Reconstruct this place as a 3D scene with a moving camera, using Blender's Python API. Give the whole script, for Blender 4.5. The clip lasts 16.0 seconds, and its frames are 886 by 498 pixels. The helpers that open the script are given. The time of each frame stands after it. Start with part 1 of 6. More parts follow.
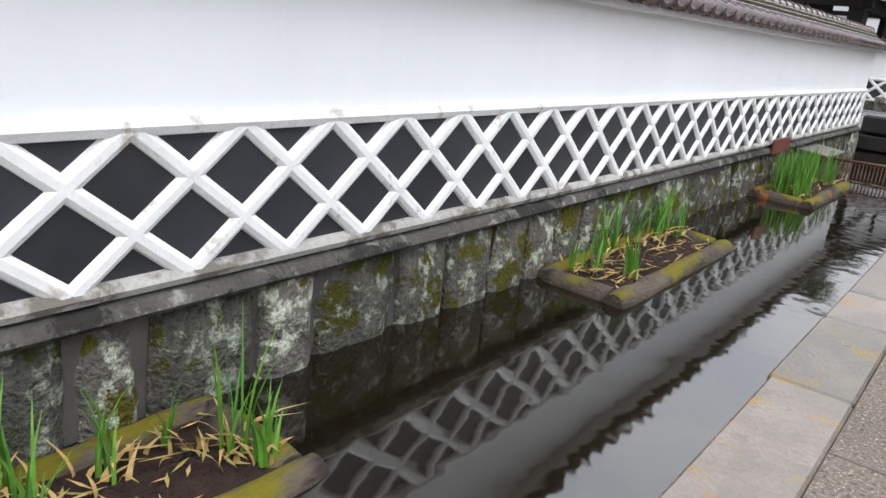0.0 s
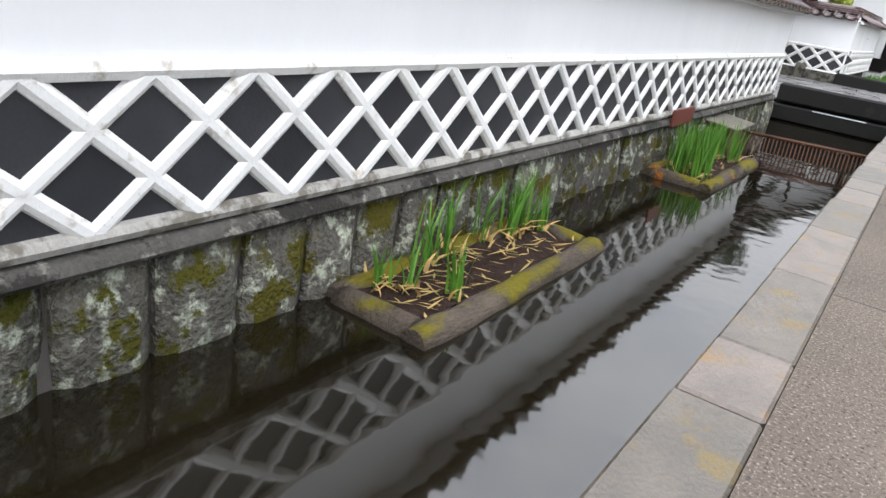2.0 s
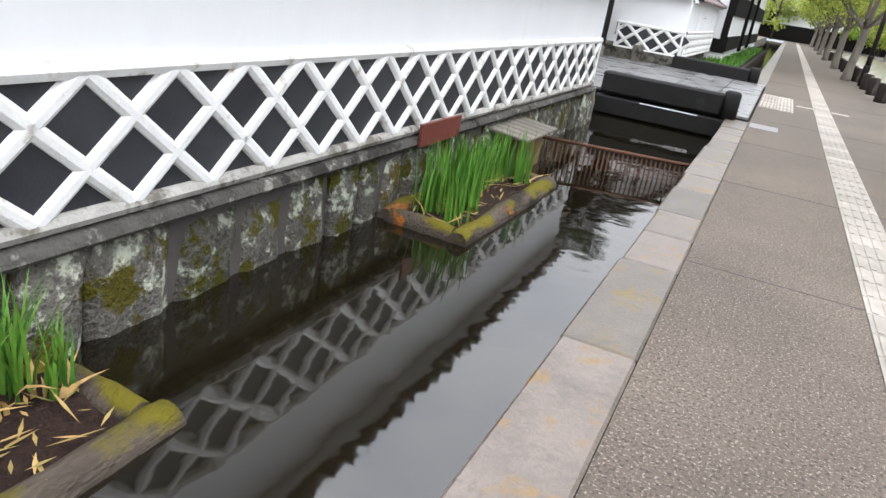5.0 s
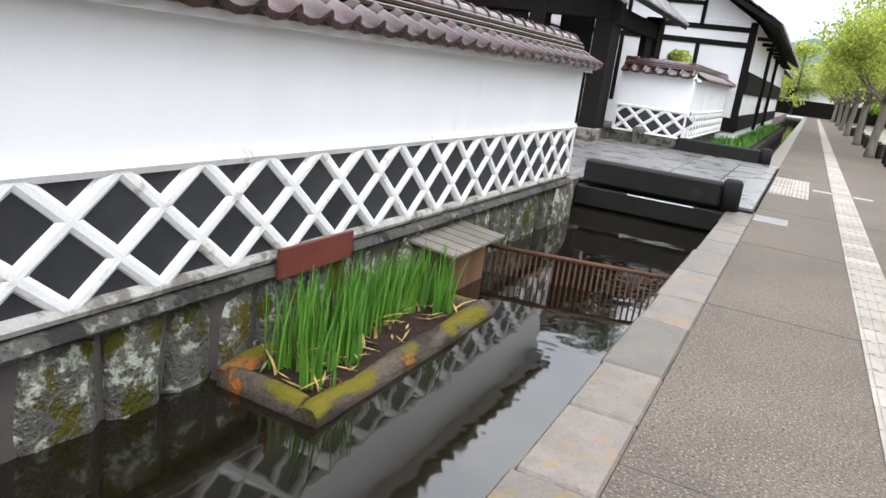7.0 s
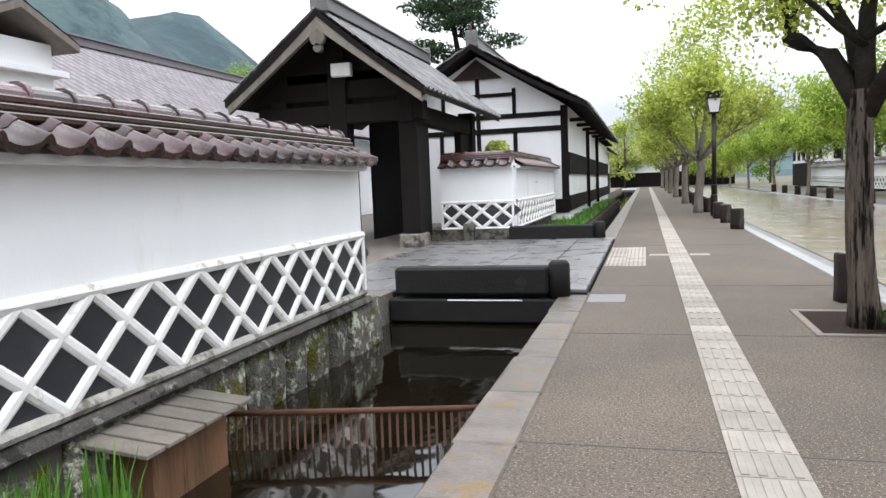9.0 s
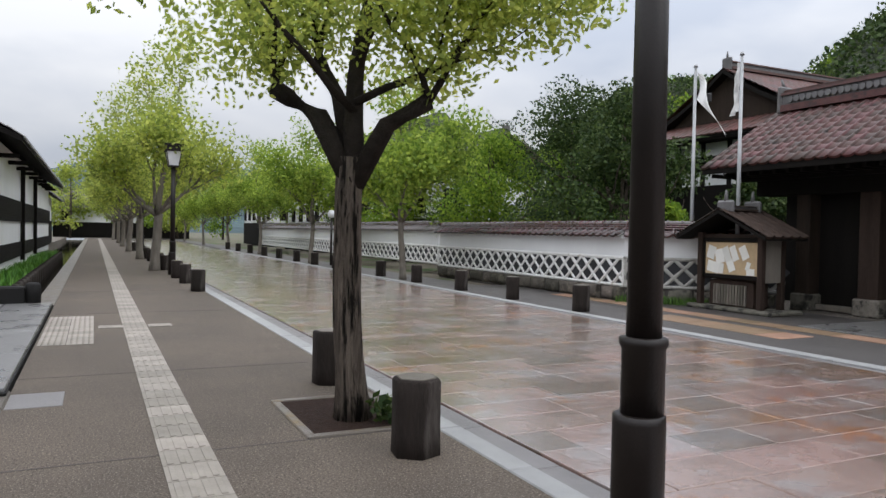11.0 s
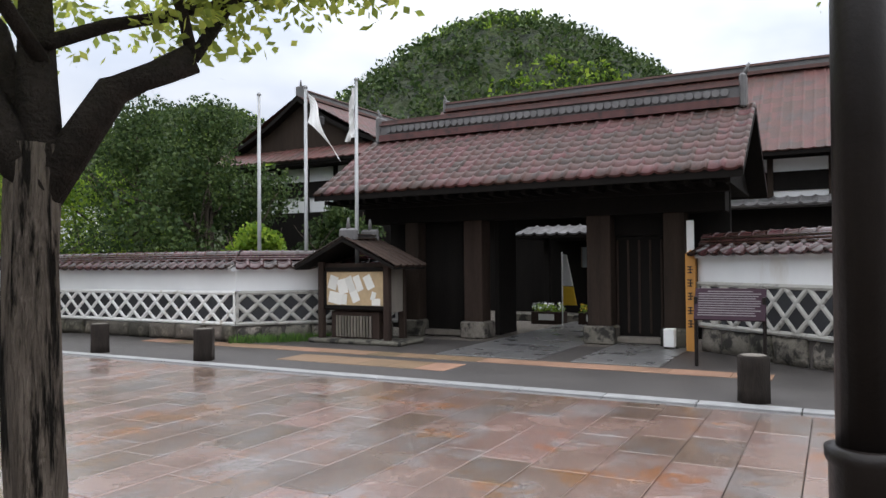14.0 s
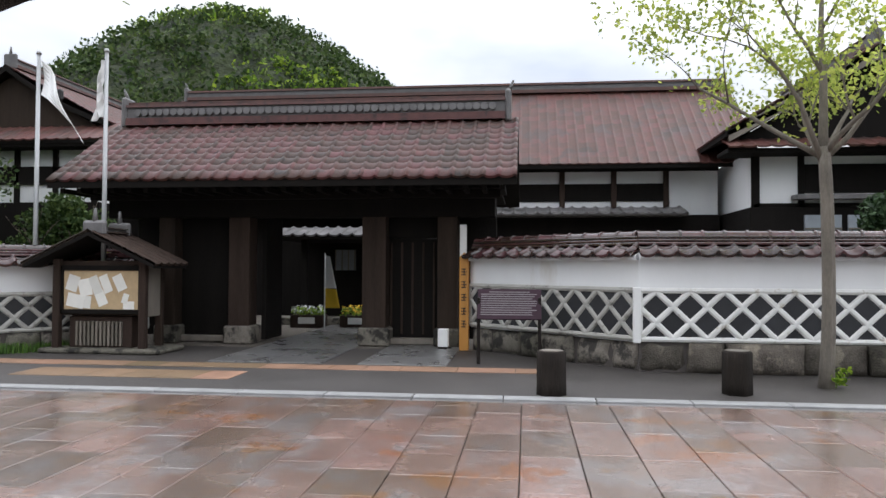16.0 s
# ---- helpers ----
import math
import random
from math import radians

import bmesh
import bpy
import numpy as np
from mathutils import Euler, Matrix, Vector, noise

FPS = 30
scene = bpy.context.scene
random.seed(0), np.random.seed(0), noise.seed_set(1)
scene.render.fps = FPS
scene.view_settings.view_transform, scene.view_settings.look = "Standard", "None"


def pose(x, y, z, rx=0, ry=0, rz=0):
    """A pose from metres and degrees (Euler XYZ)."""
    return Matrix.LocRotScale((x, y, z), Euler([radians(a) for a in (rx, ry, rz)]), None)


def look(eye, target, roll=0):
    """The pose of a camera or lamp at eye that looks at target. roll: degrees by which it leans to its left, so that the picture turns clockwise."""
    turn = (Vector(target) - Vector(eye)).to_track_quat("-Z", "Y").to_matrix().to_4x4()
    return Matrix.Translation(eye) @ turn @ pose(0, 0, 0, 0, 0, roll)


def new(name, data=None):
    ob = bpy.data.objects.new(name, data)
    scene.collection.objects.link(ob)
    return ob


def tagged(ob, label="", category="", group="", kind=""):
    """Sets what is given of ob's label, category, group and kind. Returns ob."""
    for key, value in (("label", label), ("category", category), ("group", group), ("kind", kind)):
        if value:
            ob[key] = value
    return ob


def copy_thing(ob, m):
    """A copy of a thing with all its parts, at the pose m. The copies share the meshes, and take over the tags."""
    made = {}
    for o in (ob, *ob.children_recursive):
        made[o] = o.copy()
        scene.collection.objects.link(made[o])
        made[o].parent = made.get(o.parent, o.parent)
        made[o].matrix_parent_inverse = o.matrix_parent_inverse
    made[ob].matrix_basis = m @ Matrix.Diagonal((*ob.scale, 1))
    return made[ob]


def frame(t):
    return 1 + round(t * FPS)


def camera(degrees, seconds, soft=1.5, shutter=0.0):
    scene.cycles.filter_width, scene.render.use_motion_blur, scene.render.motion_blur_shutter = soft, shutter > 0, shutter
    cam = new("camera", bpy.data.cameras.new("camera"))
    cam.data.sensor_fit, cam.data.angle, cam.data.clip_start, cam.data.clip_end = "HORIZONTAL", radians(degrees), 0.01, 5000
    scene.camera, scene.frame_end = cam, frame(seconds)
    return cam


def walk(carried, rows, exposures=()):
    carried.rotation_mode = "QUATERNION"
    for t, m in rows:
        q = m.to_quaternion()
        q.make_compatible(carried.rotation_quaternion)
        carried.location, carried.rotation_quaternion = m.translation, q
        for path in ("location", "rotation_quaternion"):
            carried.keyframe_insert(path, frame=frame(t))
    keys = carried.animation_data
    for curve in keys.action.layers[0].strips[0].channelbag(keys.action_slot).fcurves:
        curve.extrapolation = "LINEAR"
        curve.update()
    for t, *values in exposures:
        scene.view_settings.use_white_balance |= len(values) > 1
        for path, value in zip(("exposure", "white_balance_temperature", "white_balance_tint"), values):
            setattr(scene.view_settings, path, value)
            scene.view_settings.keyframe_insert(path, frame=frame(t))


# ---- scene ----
cam = camera(62.53, 16.0)
PATH = [
    (0.0, look((0.246, 0.491, 1.332), (-0.907, 2.011, 0.733), 6.0)),
    (0.5, look((0.162, 0.985, 1.277), (-0.935, 2.561, 0.72), 6.3)),
    (1.0, look((0.18, 1.331, 1.32), (-0.859, 2.909, 0.664), 7.6)),
    (1.5, look((0.21, 1.746, 1.353), (-0.793, 3.355, 0.715), 8.4)),
    (2.0, look((0.124, 2.099, 1.356), (-0.845, 3.698, 0.645), 9.4)),
    (2.5, look((0.096, 2.458, 1.397), (-0.708, 4.132, 0.655), 9.0)),
    (3.0, look((0.172, 3.03, 1.39), (-0.619, 4.738, 0.715), 11.2)),
    (3.5, look((0.15, 3.419, 1.425), (-0.591, 5.137, 0.718), 12.5)),
    (4.0, look((0.146, 3.939, 1.42), (-0.471, 5.695, 0.687), 8.4)),
    (6.5, look((0.314, 6.454, 1.429), (-0.545, 8.155, 0.824), 10.6)),
    (7.0, look((0.375, 6.834, 1.497), (-0.437, 8.59, 0.989), 7.6)),
    (7.5, look((0.525, 7.32, 1.47), (-0.242, 9.142, 1.165), 4.4)),
    (8.0, look((0.497, 7.83, 1.44), (-0.292, 9.64, 1.095), 0.8)),
    (8.5, pose(0.529, 8.305, 1.335, 83.55, 2.32, 19.65)),
    (9.0, pose(0.656, 8.682, 1.349, 84.98, 2.29, 15.45)),
    (9.5, pose(0.829, 8.919, 1.409, 86.01, 2.45, 8.02)),
    (10.0, pose(0.750, 9.328, 1.429, 88.39, 0.28, -5.15)),
    (12.5, pose(0.594, 11.480, 1.457, 87.05, -1.37, -44.19)),
    (13.0, pose(0.558, 11.899, 1.456, 88.10, -3.09, -51.21)),
    (13.5, pose(0.519, 12.300, 1.476, 88.31, -4.15, -58.22)),
    (14.0, pose(0.560, 12.686, 1.499, 91.14, 0.48, -61.73)),
    (14.5, pose(0.621, 13.030, 1.430, 91.53, -2.83, -65.41)),
    (15.0, pose(0.643, 13.370, 1.416, 91.74, -0.07, -74.35)),
    (15.5, pose(0.634, 13.578, 1.415, 91.61, -2.93, -81.73)),
    (16.0, pose(0.614, 13.758, 1.420, 91.52, -0.26, -83.53)),
]
walk(cam, PATH, exposures=[(0.0, -0.25), (4.0, -0.2), (6.5, -0.08), (8.0, -0.08), (9.0, -0.33), (9.6, -0.55), (10.2, -0.86), (12.5, -1.17), (14.0, -0.83), (16.0, -0.83)])

# ---- light: bright overcast sky, very soft sun ----
world = bpy.data.worlds.new("world")
scene.world = world
world.use_nodes = True
wn, wl = world.node_tree.nodes, world.node_tree.links
bg = wn["Background"]
sky = wn.new("ShaderNodeTexSky")
sky.sky_type = "NISHITA"
sky.sun_disc = False
sky.sun_elevation, sky.sun_rotation = radians(55), radians(150)
sky_gain = wn.new("ShaderNodeMix")
sky_gain.data_type, sky_gain.blend_type = "RGBA", "MULTIPLY"
sky_gain.inputs["Factor"].default_value = 1.0
sky_gain.inputs["B"].default_value = (0.9, 0.9, 0.9, 1)
tc = wn.new("ShaderNodeTexCoord")
cloud_map = wn.new("ShaderNodeMapping")
cloud_map.inputs["Scale"].default_value = (1.0, 1.0, 2.6)
cloud = wn.new("ShaderNodeTexNoise")
cloud.inputs["Scale"].default_value, cloud.inputs["Detail"].default_value = 2.2, 6
ramp = wn.new("ShaderNodeValToRGB")
ramp.color_ramp.elements[0].position, ramp.color_ramp.elements[0].color = 0.32, (14.0, 15.4, 18.2, 1)
ramp.color_ramp.elements[1].position, ramp.color_ramp.elements[1].color = 0.56, (21.8, 22.3, 23.5, 1)
mixc = wn.new("ShaderNodeMix")
mixc.data_type = "RGBA"
mixc.inputs["Factor"].default_value = 0.9
wl.new(tc.outputs["Generated"], cloud_map.inputs["Vector"])
wl.new(cloud_map.outputs["Vector"], cloud.inputs["Vector"])
wl.new(cloud.outputs["Fac"], ramp.inputs["Fac"])
wl.new(sky.outputs["Color"], sky_gain.inputs["A"])
wl.new(sky_gain.outputs["Result"], mixc.inputs["A"])
wl.new(ramp.outputs["Color"], mixc.inputs["B"])
sep = wn.new("ShaderNodeSeparateXYZ")
lift = wn.new("ShaderNodeMapRange")
lift.inputs["From Min"].default_value, lift.inputs["From Max"].default_value = 0.0, 1.0
lift.inputs["To Min"].default_value, lift.inputs["To Max"].default_value = 0.75, 3.3
overcast = wn.new("ShaderNodeMix")
overcast.data_type, overcast.blend_type = "RGBA", "MULTIPLY"
overcast.inputs["Factor"].default_value = 1.0
wl.new(tc.outputs["Generated"], sep.inputs["Vector"])
wl.new(sep.outputs["Z"], lift.inputs["Value"])
wl.new(mixc.outputs["Result"], overcast.inputs["A"])
wl.new(lift.outputs["Result"], overcast.inputs["B"])
wl.new(overcast.outputs["Result"], bg.inputs["Color"])
bg.inputs["Strength"].default_value = 0.075
sun_data = bpy.data.lights.new("sun", "SUN")
sun_data.energy, sun_data.angle, sun_data.color = 1.0, radians(30), (1.0, 0.98, 0.95)
sun = new("sun", sun_data)
sun.matrix_world = look((20, -20, 40), (0, 10, 0))


# ---- materials ----
def material(name, base, rough=0.7, var=0.25, scale=6.0, fine=60.0, bump=0.15, metal=0.0, spot=None, spot_scale=3.0,
             spot_at=0.55, random_amount=0.0, stretch=(1, 1, 1), spec=0.5, spot2=None, spot2_scale=9.0, spot2_at=0.62,
             island=False, local=False, bump_dist=0.02, rough_var=0.15):
    m = bpy.data.materials.new(name)
    m.use_nodes = True
    n, l = m.node_tree.nodes, m.node_tree.links
    b = n["Principled BSDF"]
    g = n.new("ShaderNodeTexCoord") if local else n.new("ShaderNodeNewGeometry")
    mp = n.new("ShaderNodeMapping")
    mp.inputs["Scale"].default_value = stretch
    l.new(g.outputs["Object" if local else "Position"], mp.inputs["Vector"])

    def tex(s, d=5, r=0.6):
        t = n.new("ShaderNodeTexNoise")
        t.inputs["Scale"].default_value, t.inputs["Detail"].default_value, t.inputs["Roughness"].default_value = s, d, r
        l.new(mp.outputs["Vector"], t.inputs["Vector"])
        return t

    def mixed(fac, a, bcol, kind="MIX"):
        x = n.new("ShaderNodeMix")
        x.data_type, x.blend_type = "RGBA", kind
        if isinstance(fac, float):
            x.inputs["Factor"].default_value = fac
        else:
            l.new(fac, x.inputs["Factor"])
        for key, v in (("A", a), ("B", bcol)):
            if isinstance(v, tuple):
                x.inputs[key].default_value = (*v, 1)
            else:
                l.new(v, x.inputs[key])
        return x.outputs["Result"]

    def step(src, lo, hi):
        r = n.new("ShaderNodeMapRange")
        r.inputs["From Min"].default_value, r.inputs["From Max"].default_value = lo, hi
        l.new(src, r.inputs["Value"])
        return r.outputs["Result"]

    big, small = tex(scale), tex(fine, 3)
    dark = tuple(c * (1 - var) for c in base)
    light = tuple(min(c * (1 + var), 0.95) for c in base)
    col = mixed(step(big.outputs["Fac"], 0.3, 0.7), dark, light)
    col = mixed(0.5 * var + 0.1, col, mixed(step(small.outputs["Fac"], 0.3, 0.7), dark, light))
    if spot:
        col = mixed(step(tex(spot_scale, 6, 0.65).outputs["Fac"], spot_at, spot_at + 0.09), col, spot)
    if spot2:
        col = mixed(step(tex(spot2_scale, 6, 0.7).outputs["Fac"], spot2_at, spot2_at + 0.05), col, spot2)
    if random_amount:
        if island:
            src = n.new("ShaderNodeNewGeometry").outputs["Random Per Island"]
        else:
            src = n.new("ShaderNodeObjectInfo").outputs["Random"]
        r = n.new("ShaderNodeMapRange")
        r.inputs["To Min"].default_value, r.inputs["To Max"].default_value = 1 - random_amount, 1 + random_amount
        l.new(src, r.inputs["Value"])
        hsv = n.new("ShaderNodeHueSaturation")
        l.new(r.outputs["Result"], hsv.inputs["Value"])
        r2 = n.new("ShaderNodeMapRange")
        r2.inputs["To Min"].default_value, r2.inputs["To Max"].default_value = 0.5 + 0.05 * random_amount, 0.5 - 0.05 * random_amount
        l.new(src, r2.inputs["Value"])
        l.new(r2.outputs["Result"], hsv.inputs["Hue"])
        l.new(col, hsv.inputs["Color"])
        col = hsv.outputs["Color"]
    l.new(col, b.inputs["Base Color"])
    rr = n.new("ShaderNodeMapRange")
    rr.inputs["To Min"].default_value, rr.inputs["To Max"].default_value = max(rough - rough_var, 0.02), min(rough + rough_var, 1)
    l.new(big.outputs["Fac"], rr.inputs["Value"])
    l.new(rr.outputs["Result"], b.inputs["Roughness"])
    b.inputs["Metallic"].default_value = metal
    b.inputs["Specular IOR Level"].default_value = spec
    if bump:
        bp = n.new("ShaderNodeBump")
        bp.inputs["Strength"].default_value, bp.inputs["Distance"].default_value = bump, bump_dist
        add = n.new("ShaderNodeMath")
        add.operation = "ADD"
        l.new(small.outputs["Fac"], add.inputs[0])
        l.new(big.outputs["Fac"], add.inputs[1])
        l.new(add.outputs[0], bp.inputs["Height"])
        l.new(bp.outputs["Normal"], b.inputs["Normal"])
    return m


MOSS = (0.11, 0.10, 0.015)
PLASTER = material("white_plaster", (0.78, 0.785, 0.79), 0.88, 0.05, 0.9, 40, 0.06, spot=(0.68, 0.66, 0.63), spot_scale=0.8, spot_at=0.62, stretch=(1, 1, 0.35), spec=0.2)
RIB = material("white_mortar", (0.76, 0.755, 0.735), 0.88, 0.08, 5, 50, 0.25, spot=(0.50, 0.46, 0.40), spot_scale=7, spot_at=0.58, spec=0.2)
RIB_DIRTY = material("grimy_mortar", (0.40, 0.385, 0.355), 0.9, 0.35, 4, 50, 0.3, spot=(0.17, 0.155, 0.13), spot_scale=5, spot_at=0.5, spec=0.2)
RIB_OLD = material("grey_mortar", (0.42, 0.41, 0.38), 0.9, 0.15, 5, 50, 0.2, spot=(0.25, 0.24, 0.22), spot_scale=6, spot_at=0.55)
TILE_BLACK = material("black_tile", (0.022, 0.023, 0.027), 0.55, 0.25, 9, 60, 0.1, random_amount=0.25)
STONE = material("mossy_stone", (0.115, 0.108, 0.092), 0.95, 0.65, 5, 40, 0.9, spot=(0.42, 0.44, 0.35), spot_scale=9, spot_at=0.53, spot2=(0.075, 0.068, 0.010), spot2_scale=3.6, spot2_at=0.52, random_amount=0.35, bump_dist=0.045, spec=0.15)
STONE_DARK = material("dark_boulder", (0.10, 0.088, 0.074), 0.92, 0.55, 4, 40, 0.6, spot=(0.22, 0.195, 0.155), spot_scale=3, spot_at=0.54, random_amount=0.45, spec=0.2, bump_dist=0.04)
OCHRE = material("ochre_sandstone", (0.23, 0.145, 0.088), 0.5, 0.35, 3, 60, 0.15, random_amount=0.35)
ASPHALT_DAMP = material("damp_dark_asphalt", (0.052, 0.046, 0.043), 0.55, 0.35, 1.2, 90, 0.4, spot=(0.11, 0.10, 0.09), spot_scale=70, spot_at=0.55, bump_dist=0.006)
STONE_PALE = material("pale_stone", (0.17, 0.155, 0.13), 0.92, 0.45, 5, 40, 0.6, spot=(0.045, 0.042, 0.038), spot_scale=4, spot_at=0.5, random_amount=0.35, spec=0.2, bump_dist=0.03)
LEDGE = material("dark_ledge", (0.085, 0.08, 0.072), 0.95, 0.5, 6, 50, 0.6, spot=(0.26, 0.25, 0.22), spot_scale=7, spot_at=0.57, spot2=(0.03, 0.028, 0.025), spot2_scale=3, spot2_at=0.52, spec=0.2)
COPING = material("coping_stone", (0.118, 0.098, 0.080), 0.40, 0.45, 4, 50, 0.35, spot=(0.15, 0.098, 0.032), spot_scale=3.6, spot_at=0.55, spot2=(0.10, 0.085, 0.068), spot2_scale=7, spot2_at=0.55, random_amount=0.25, rough_var=0.3)
ASPHALT = material("fine_asphalt", (0.104, 0.083, 0.066), 0.8, 0.5, 0.6, 120, 0.3, spot=(0.29, 0.248, 0.205), spot_scale=75, spot_at=0.55, spot2=(0.04, 0.034, 0.028), spot2_scale=60, spot2_at=0.54, bump_dist=0.005, spec=0.25)
TACTILE = material("tactile_block", (0.30, 0.27, 0.235), 0.8, 0.2, 4, 60, 0.2, random_amount=0.15, spec=0.3)
GRANITE = material("granite_kerb", (0.30, 0.30, 0.30), 0.5, 0.2, 4, 90, 0.15, random_amount=0.12)
GUTTER = material("gutter_stone", (0.16, 0.15, 0.15), 0.45, 0.25, 4, 80, 0.2, random_amount=0.15)
PAVER = material("wet_sandstone_slab", (0.235, 0.155, 0.122), 0.24, 0.22, 1.6, 60, 0.12, spot=(0.25, 0.21, 0.195), spot_scale=1.3, spot_at=0.50, spot2=(0.27, 0.13, 0.06), spot2_scale=1.0, spot2_at=0.57, random_amount=0.28, rough_var=0.2, spec=1.0)
PAVER_REST = material("wet_sandstone_slab_far", (0.235, 0.16, 0.126), 0.24, 0.22, 1.6, 60, 0.12, spot=(0.25, 0.21, 0.195), spot_scale=1.3, spot_at=0.50, spot2=(0.27, 0.13, 0.06), spot2_scale=1.0, spot2_at=0.57, random_amount=0.28, island=True, rough_var=0.2, spec=1.0)
JOINT = material("dark_joint", (0.07, 0.06, 0.055), 0.8, 0.3, 8, 60, 0.2)
EARTH = material("ground_earth", (0.13, 0.11, 0.08), 0.95, 0.3, 0.5, 20, 0.4, spot=(0.06, 0.10, 0.025), spot_scale=0.4, spot_at=0.5)
SOIL = material("dark_soil", (0.034, 0.020, 0.0155), 0.95, 0.5, 14, 70, 0.9, spot=(0.075, 0.048, 0.034), spot_scale=26, spot_at=0.6, bump_dist=0.03, spec=0.15)
KAWARA = material("red_brown_roof_tile", (0.056, 0.024, 0.022), 0.22, 0.4, 5, 50, 0.15, spot=(0.10, 0.06, 0.052), spot_scale=7, spot_at=0.6, random_amount=0.5, spec=0.9)
KAWARA_GATE = material("dark_red_brown_roof_tile", (0.074, 0.030, 0.024), 0.42, 0.45, 5, 50, 0.15, spot=(0.030, 0.016, 0.014), spot_scale=4, spot_at=0.56, random_amount=0.45, spec=0.4)
KAWARA_REST = material("red_brown_roof_tile_far", (0.086, 0.033, 0.025), 0.55, 0.4, 3, 30, 0.15, spot=(0.06, 0.034, 0.03), spot_scale=1.2, spot_at=0.54, random_amount=0.25, island=True, spec=0.5)
KAWARA_PLUM = material("plum_grey_roof_tile", (0.105, 0.085, 0.095), 0.35, 0.3, 3, 30, 0.15, random_amount=0.3, island=True, spec=0.8)
KAWARA_GREY = material("grey_roof_tile", (0.12, 0.115, 0.115), 0.45, 0.35, 3, 30, 0.15, random_amount=0.4, island=True)
DARKWOOD = material("charred_black_wood", (0.010, 0.0085, 0.0075), 0.9, 0.4, 4, 60, 0.3, stretch=(1, 1, 0.15), spec=0.15)
OLDWOOD = material("weathered_brown_wood", (0.038, 0.026, 0.020), 0.85, 0.45, 5, 60, 0.35, stretch=(1, 1, 0.12), random_amount=0.2, spec=0.2)
WARMWOOD = material("warm_brown_wood", (0.15, 0.082, 0.045), 0.85, 0.45, 5, 60, 0.35, stretch=(1, 1, 0.12), spot=(0.05, 0.032, 0.022), spot_scale=6, spot_at=0.55, spec=0.2)
GREYWOOD = material("weathered_grey_wood", (0.17, 0.15, 0.125), 0.85, 0.3, 5, 60, 0.35, stretch=(1, 1, 0.15), random_amount=0.2)
RUST = material("rusty_iron", (0.10, 0.045, 0.025), 0.75, 0.45, 8, 70, 0.3, metal=0.3)
REDPAINT = material("red_painted_metal", (0.13, 0.028, 0.02), 0.55, 0.25, 6, 60, 0.1)
LAMP_METAL = material("dark_brown_metal", (0.011, 0.0075, 0.0065), 0.45, 0.3, 6, 60, 0.08, metal=0.0, spec=0.35)
BOLLARD = material("dark_timber_bollard", (0.024, 0.019, 0.016), 0.85, 0.5, 6, 60, 0.5, stretch=(1, 1, 0.2), random_amount=0.2, local=True, spot=(0.07, 0.062, 0.055), spot_scale=3, spot_at=0.56, spec=0.2)
BARK = material("furrowed_bark", (0.15, 0.122, 0.10), 0.95, 0.6, 16, 60, 1.0, stretch=(1, 1, 0.10), bump_dist=0.12, spot=(0.012, 0.010, 0.008), spot_scale=18, spot_at=0.50, spec=0.1)
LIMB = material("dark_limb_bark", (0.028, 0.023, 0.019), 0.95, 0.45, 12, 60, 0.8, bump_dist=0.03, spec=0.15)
BARK_PALE = material("pale_bark", (0.17, 0.15, 0.125), 0.95, 0.4, 9, 60, 0.6, stretch=(1, 1, 0.3), bump_dist=0.02)
BLACKSTONE = material("black_wet_timber", (0.010, 0.0095, 0.009), 0.7, 0.35, 4, 50, 0.3, spot=(0.025, 0.026, 0.02), spot_scale=3, spot_at=0.6, spec=0.25)
DECK = material("wet_grey_deck_stone", (0.13, 0.127, 0.125), 0.3, 0.3, 2.0, 70, 0.15, random_amount=0.2, rough_var=0.22, spec=0.8)
GRAVEL = material("gravel", (0.22, 0.19, 0.16), 0.95, 0.35, 12, 90, 0.9, spot=(0.08, 0.07, 0.06), spot_scale=40, spot_at=0.5, bump_dist=0.03)
PAPER = material("white_paper", (0.78, 0.77, 0.72), 0.8, 0.06, 5, 50, 0.05, random_amount=0.1)
CORK = material("cork_board", (0.50, 0.37, 0.22), 0.9, 0.12, 8, 90, 0.2)
ORANGE = material("fresh_orange_timber", (0.52, 0.24, 0.05), 0.6, 0.2, 4, 60, 0.2, stretch=(1, 1, 0.1))
INK = material("black_ink", (0.02, 0.02, 0.02), 0.7, 0.1, 8, 50, 0)
SIGN_FACE = material("purple_brown_sign_face", (0.05, 0.03, 0.04), 0.75, 0.15, 4, 50, 0.05, spec=0.1)
SIGN_TEXT = material("pale_sign_text", (0.20, 0.18, 0.19), 0.8, 0.1, 8, 50, 0, spec=0.1)
WHITE = material("white_paint", (0.80, 0.80, 0.79), 0.6, 0.05, 3, 50, 0.05)
YELLOW = material("yellow_cloth", (0.75, 0.48, 0.03), 0.8, 0.1, 3, 60, 0.1)
GRASS = material("iris_leaf", (0.075, 0.20, 0.022), 0.5, 0.3, 6, 60, 0.05, random_amount=0.35, island=True, spec=0.4)
GRASS_YELLOW = material("dry_leaf", (0.33, 0.23, 0.075), 0.75, 0.35, 9, 60, 0.1, random_amount=0.4, island=True)
LAWN = material("grass", (0.07, 0.15, 0.02), 0.8, 0.3, 3, 40, 0.1, random_amount=0.3, island=True)
STEEL = material("pale_grey_pole_paint", (0.42, 0.43, 0.44), 0.45, 0.1, 4, 50, 0.05, metal=0.3)


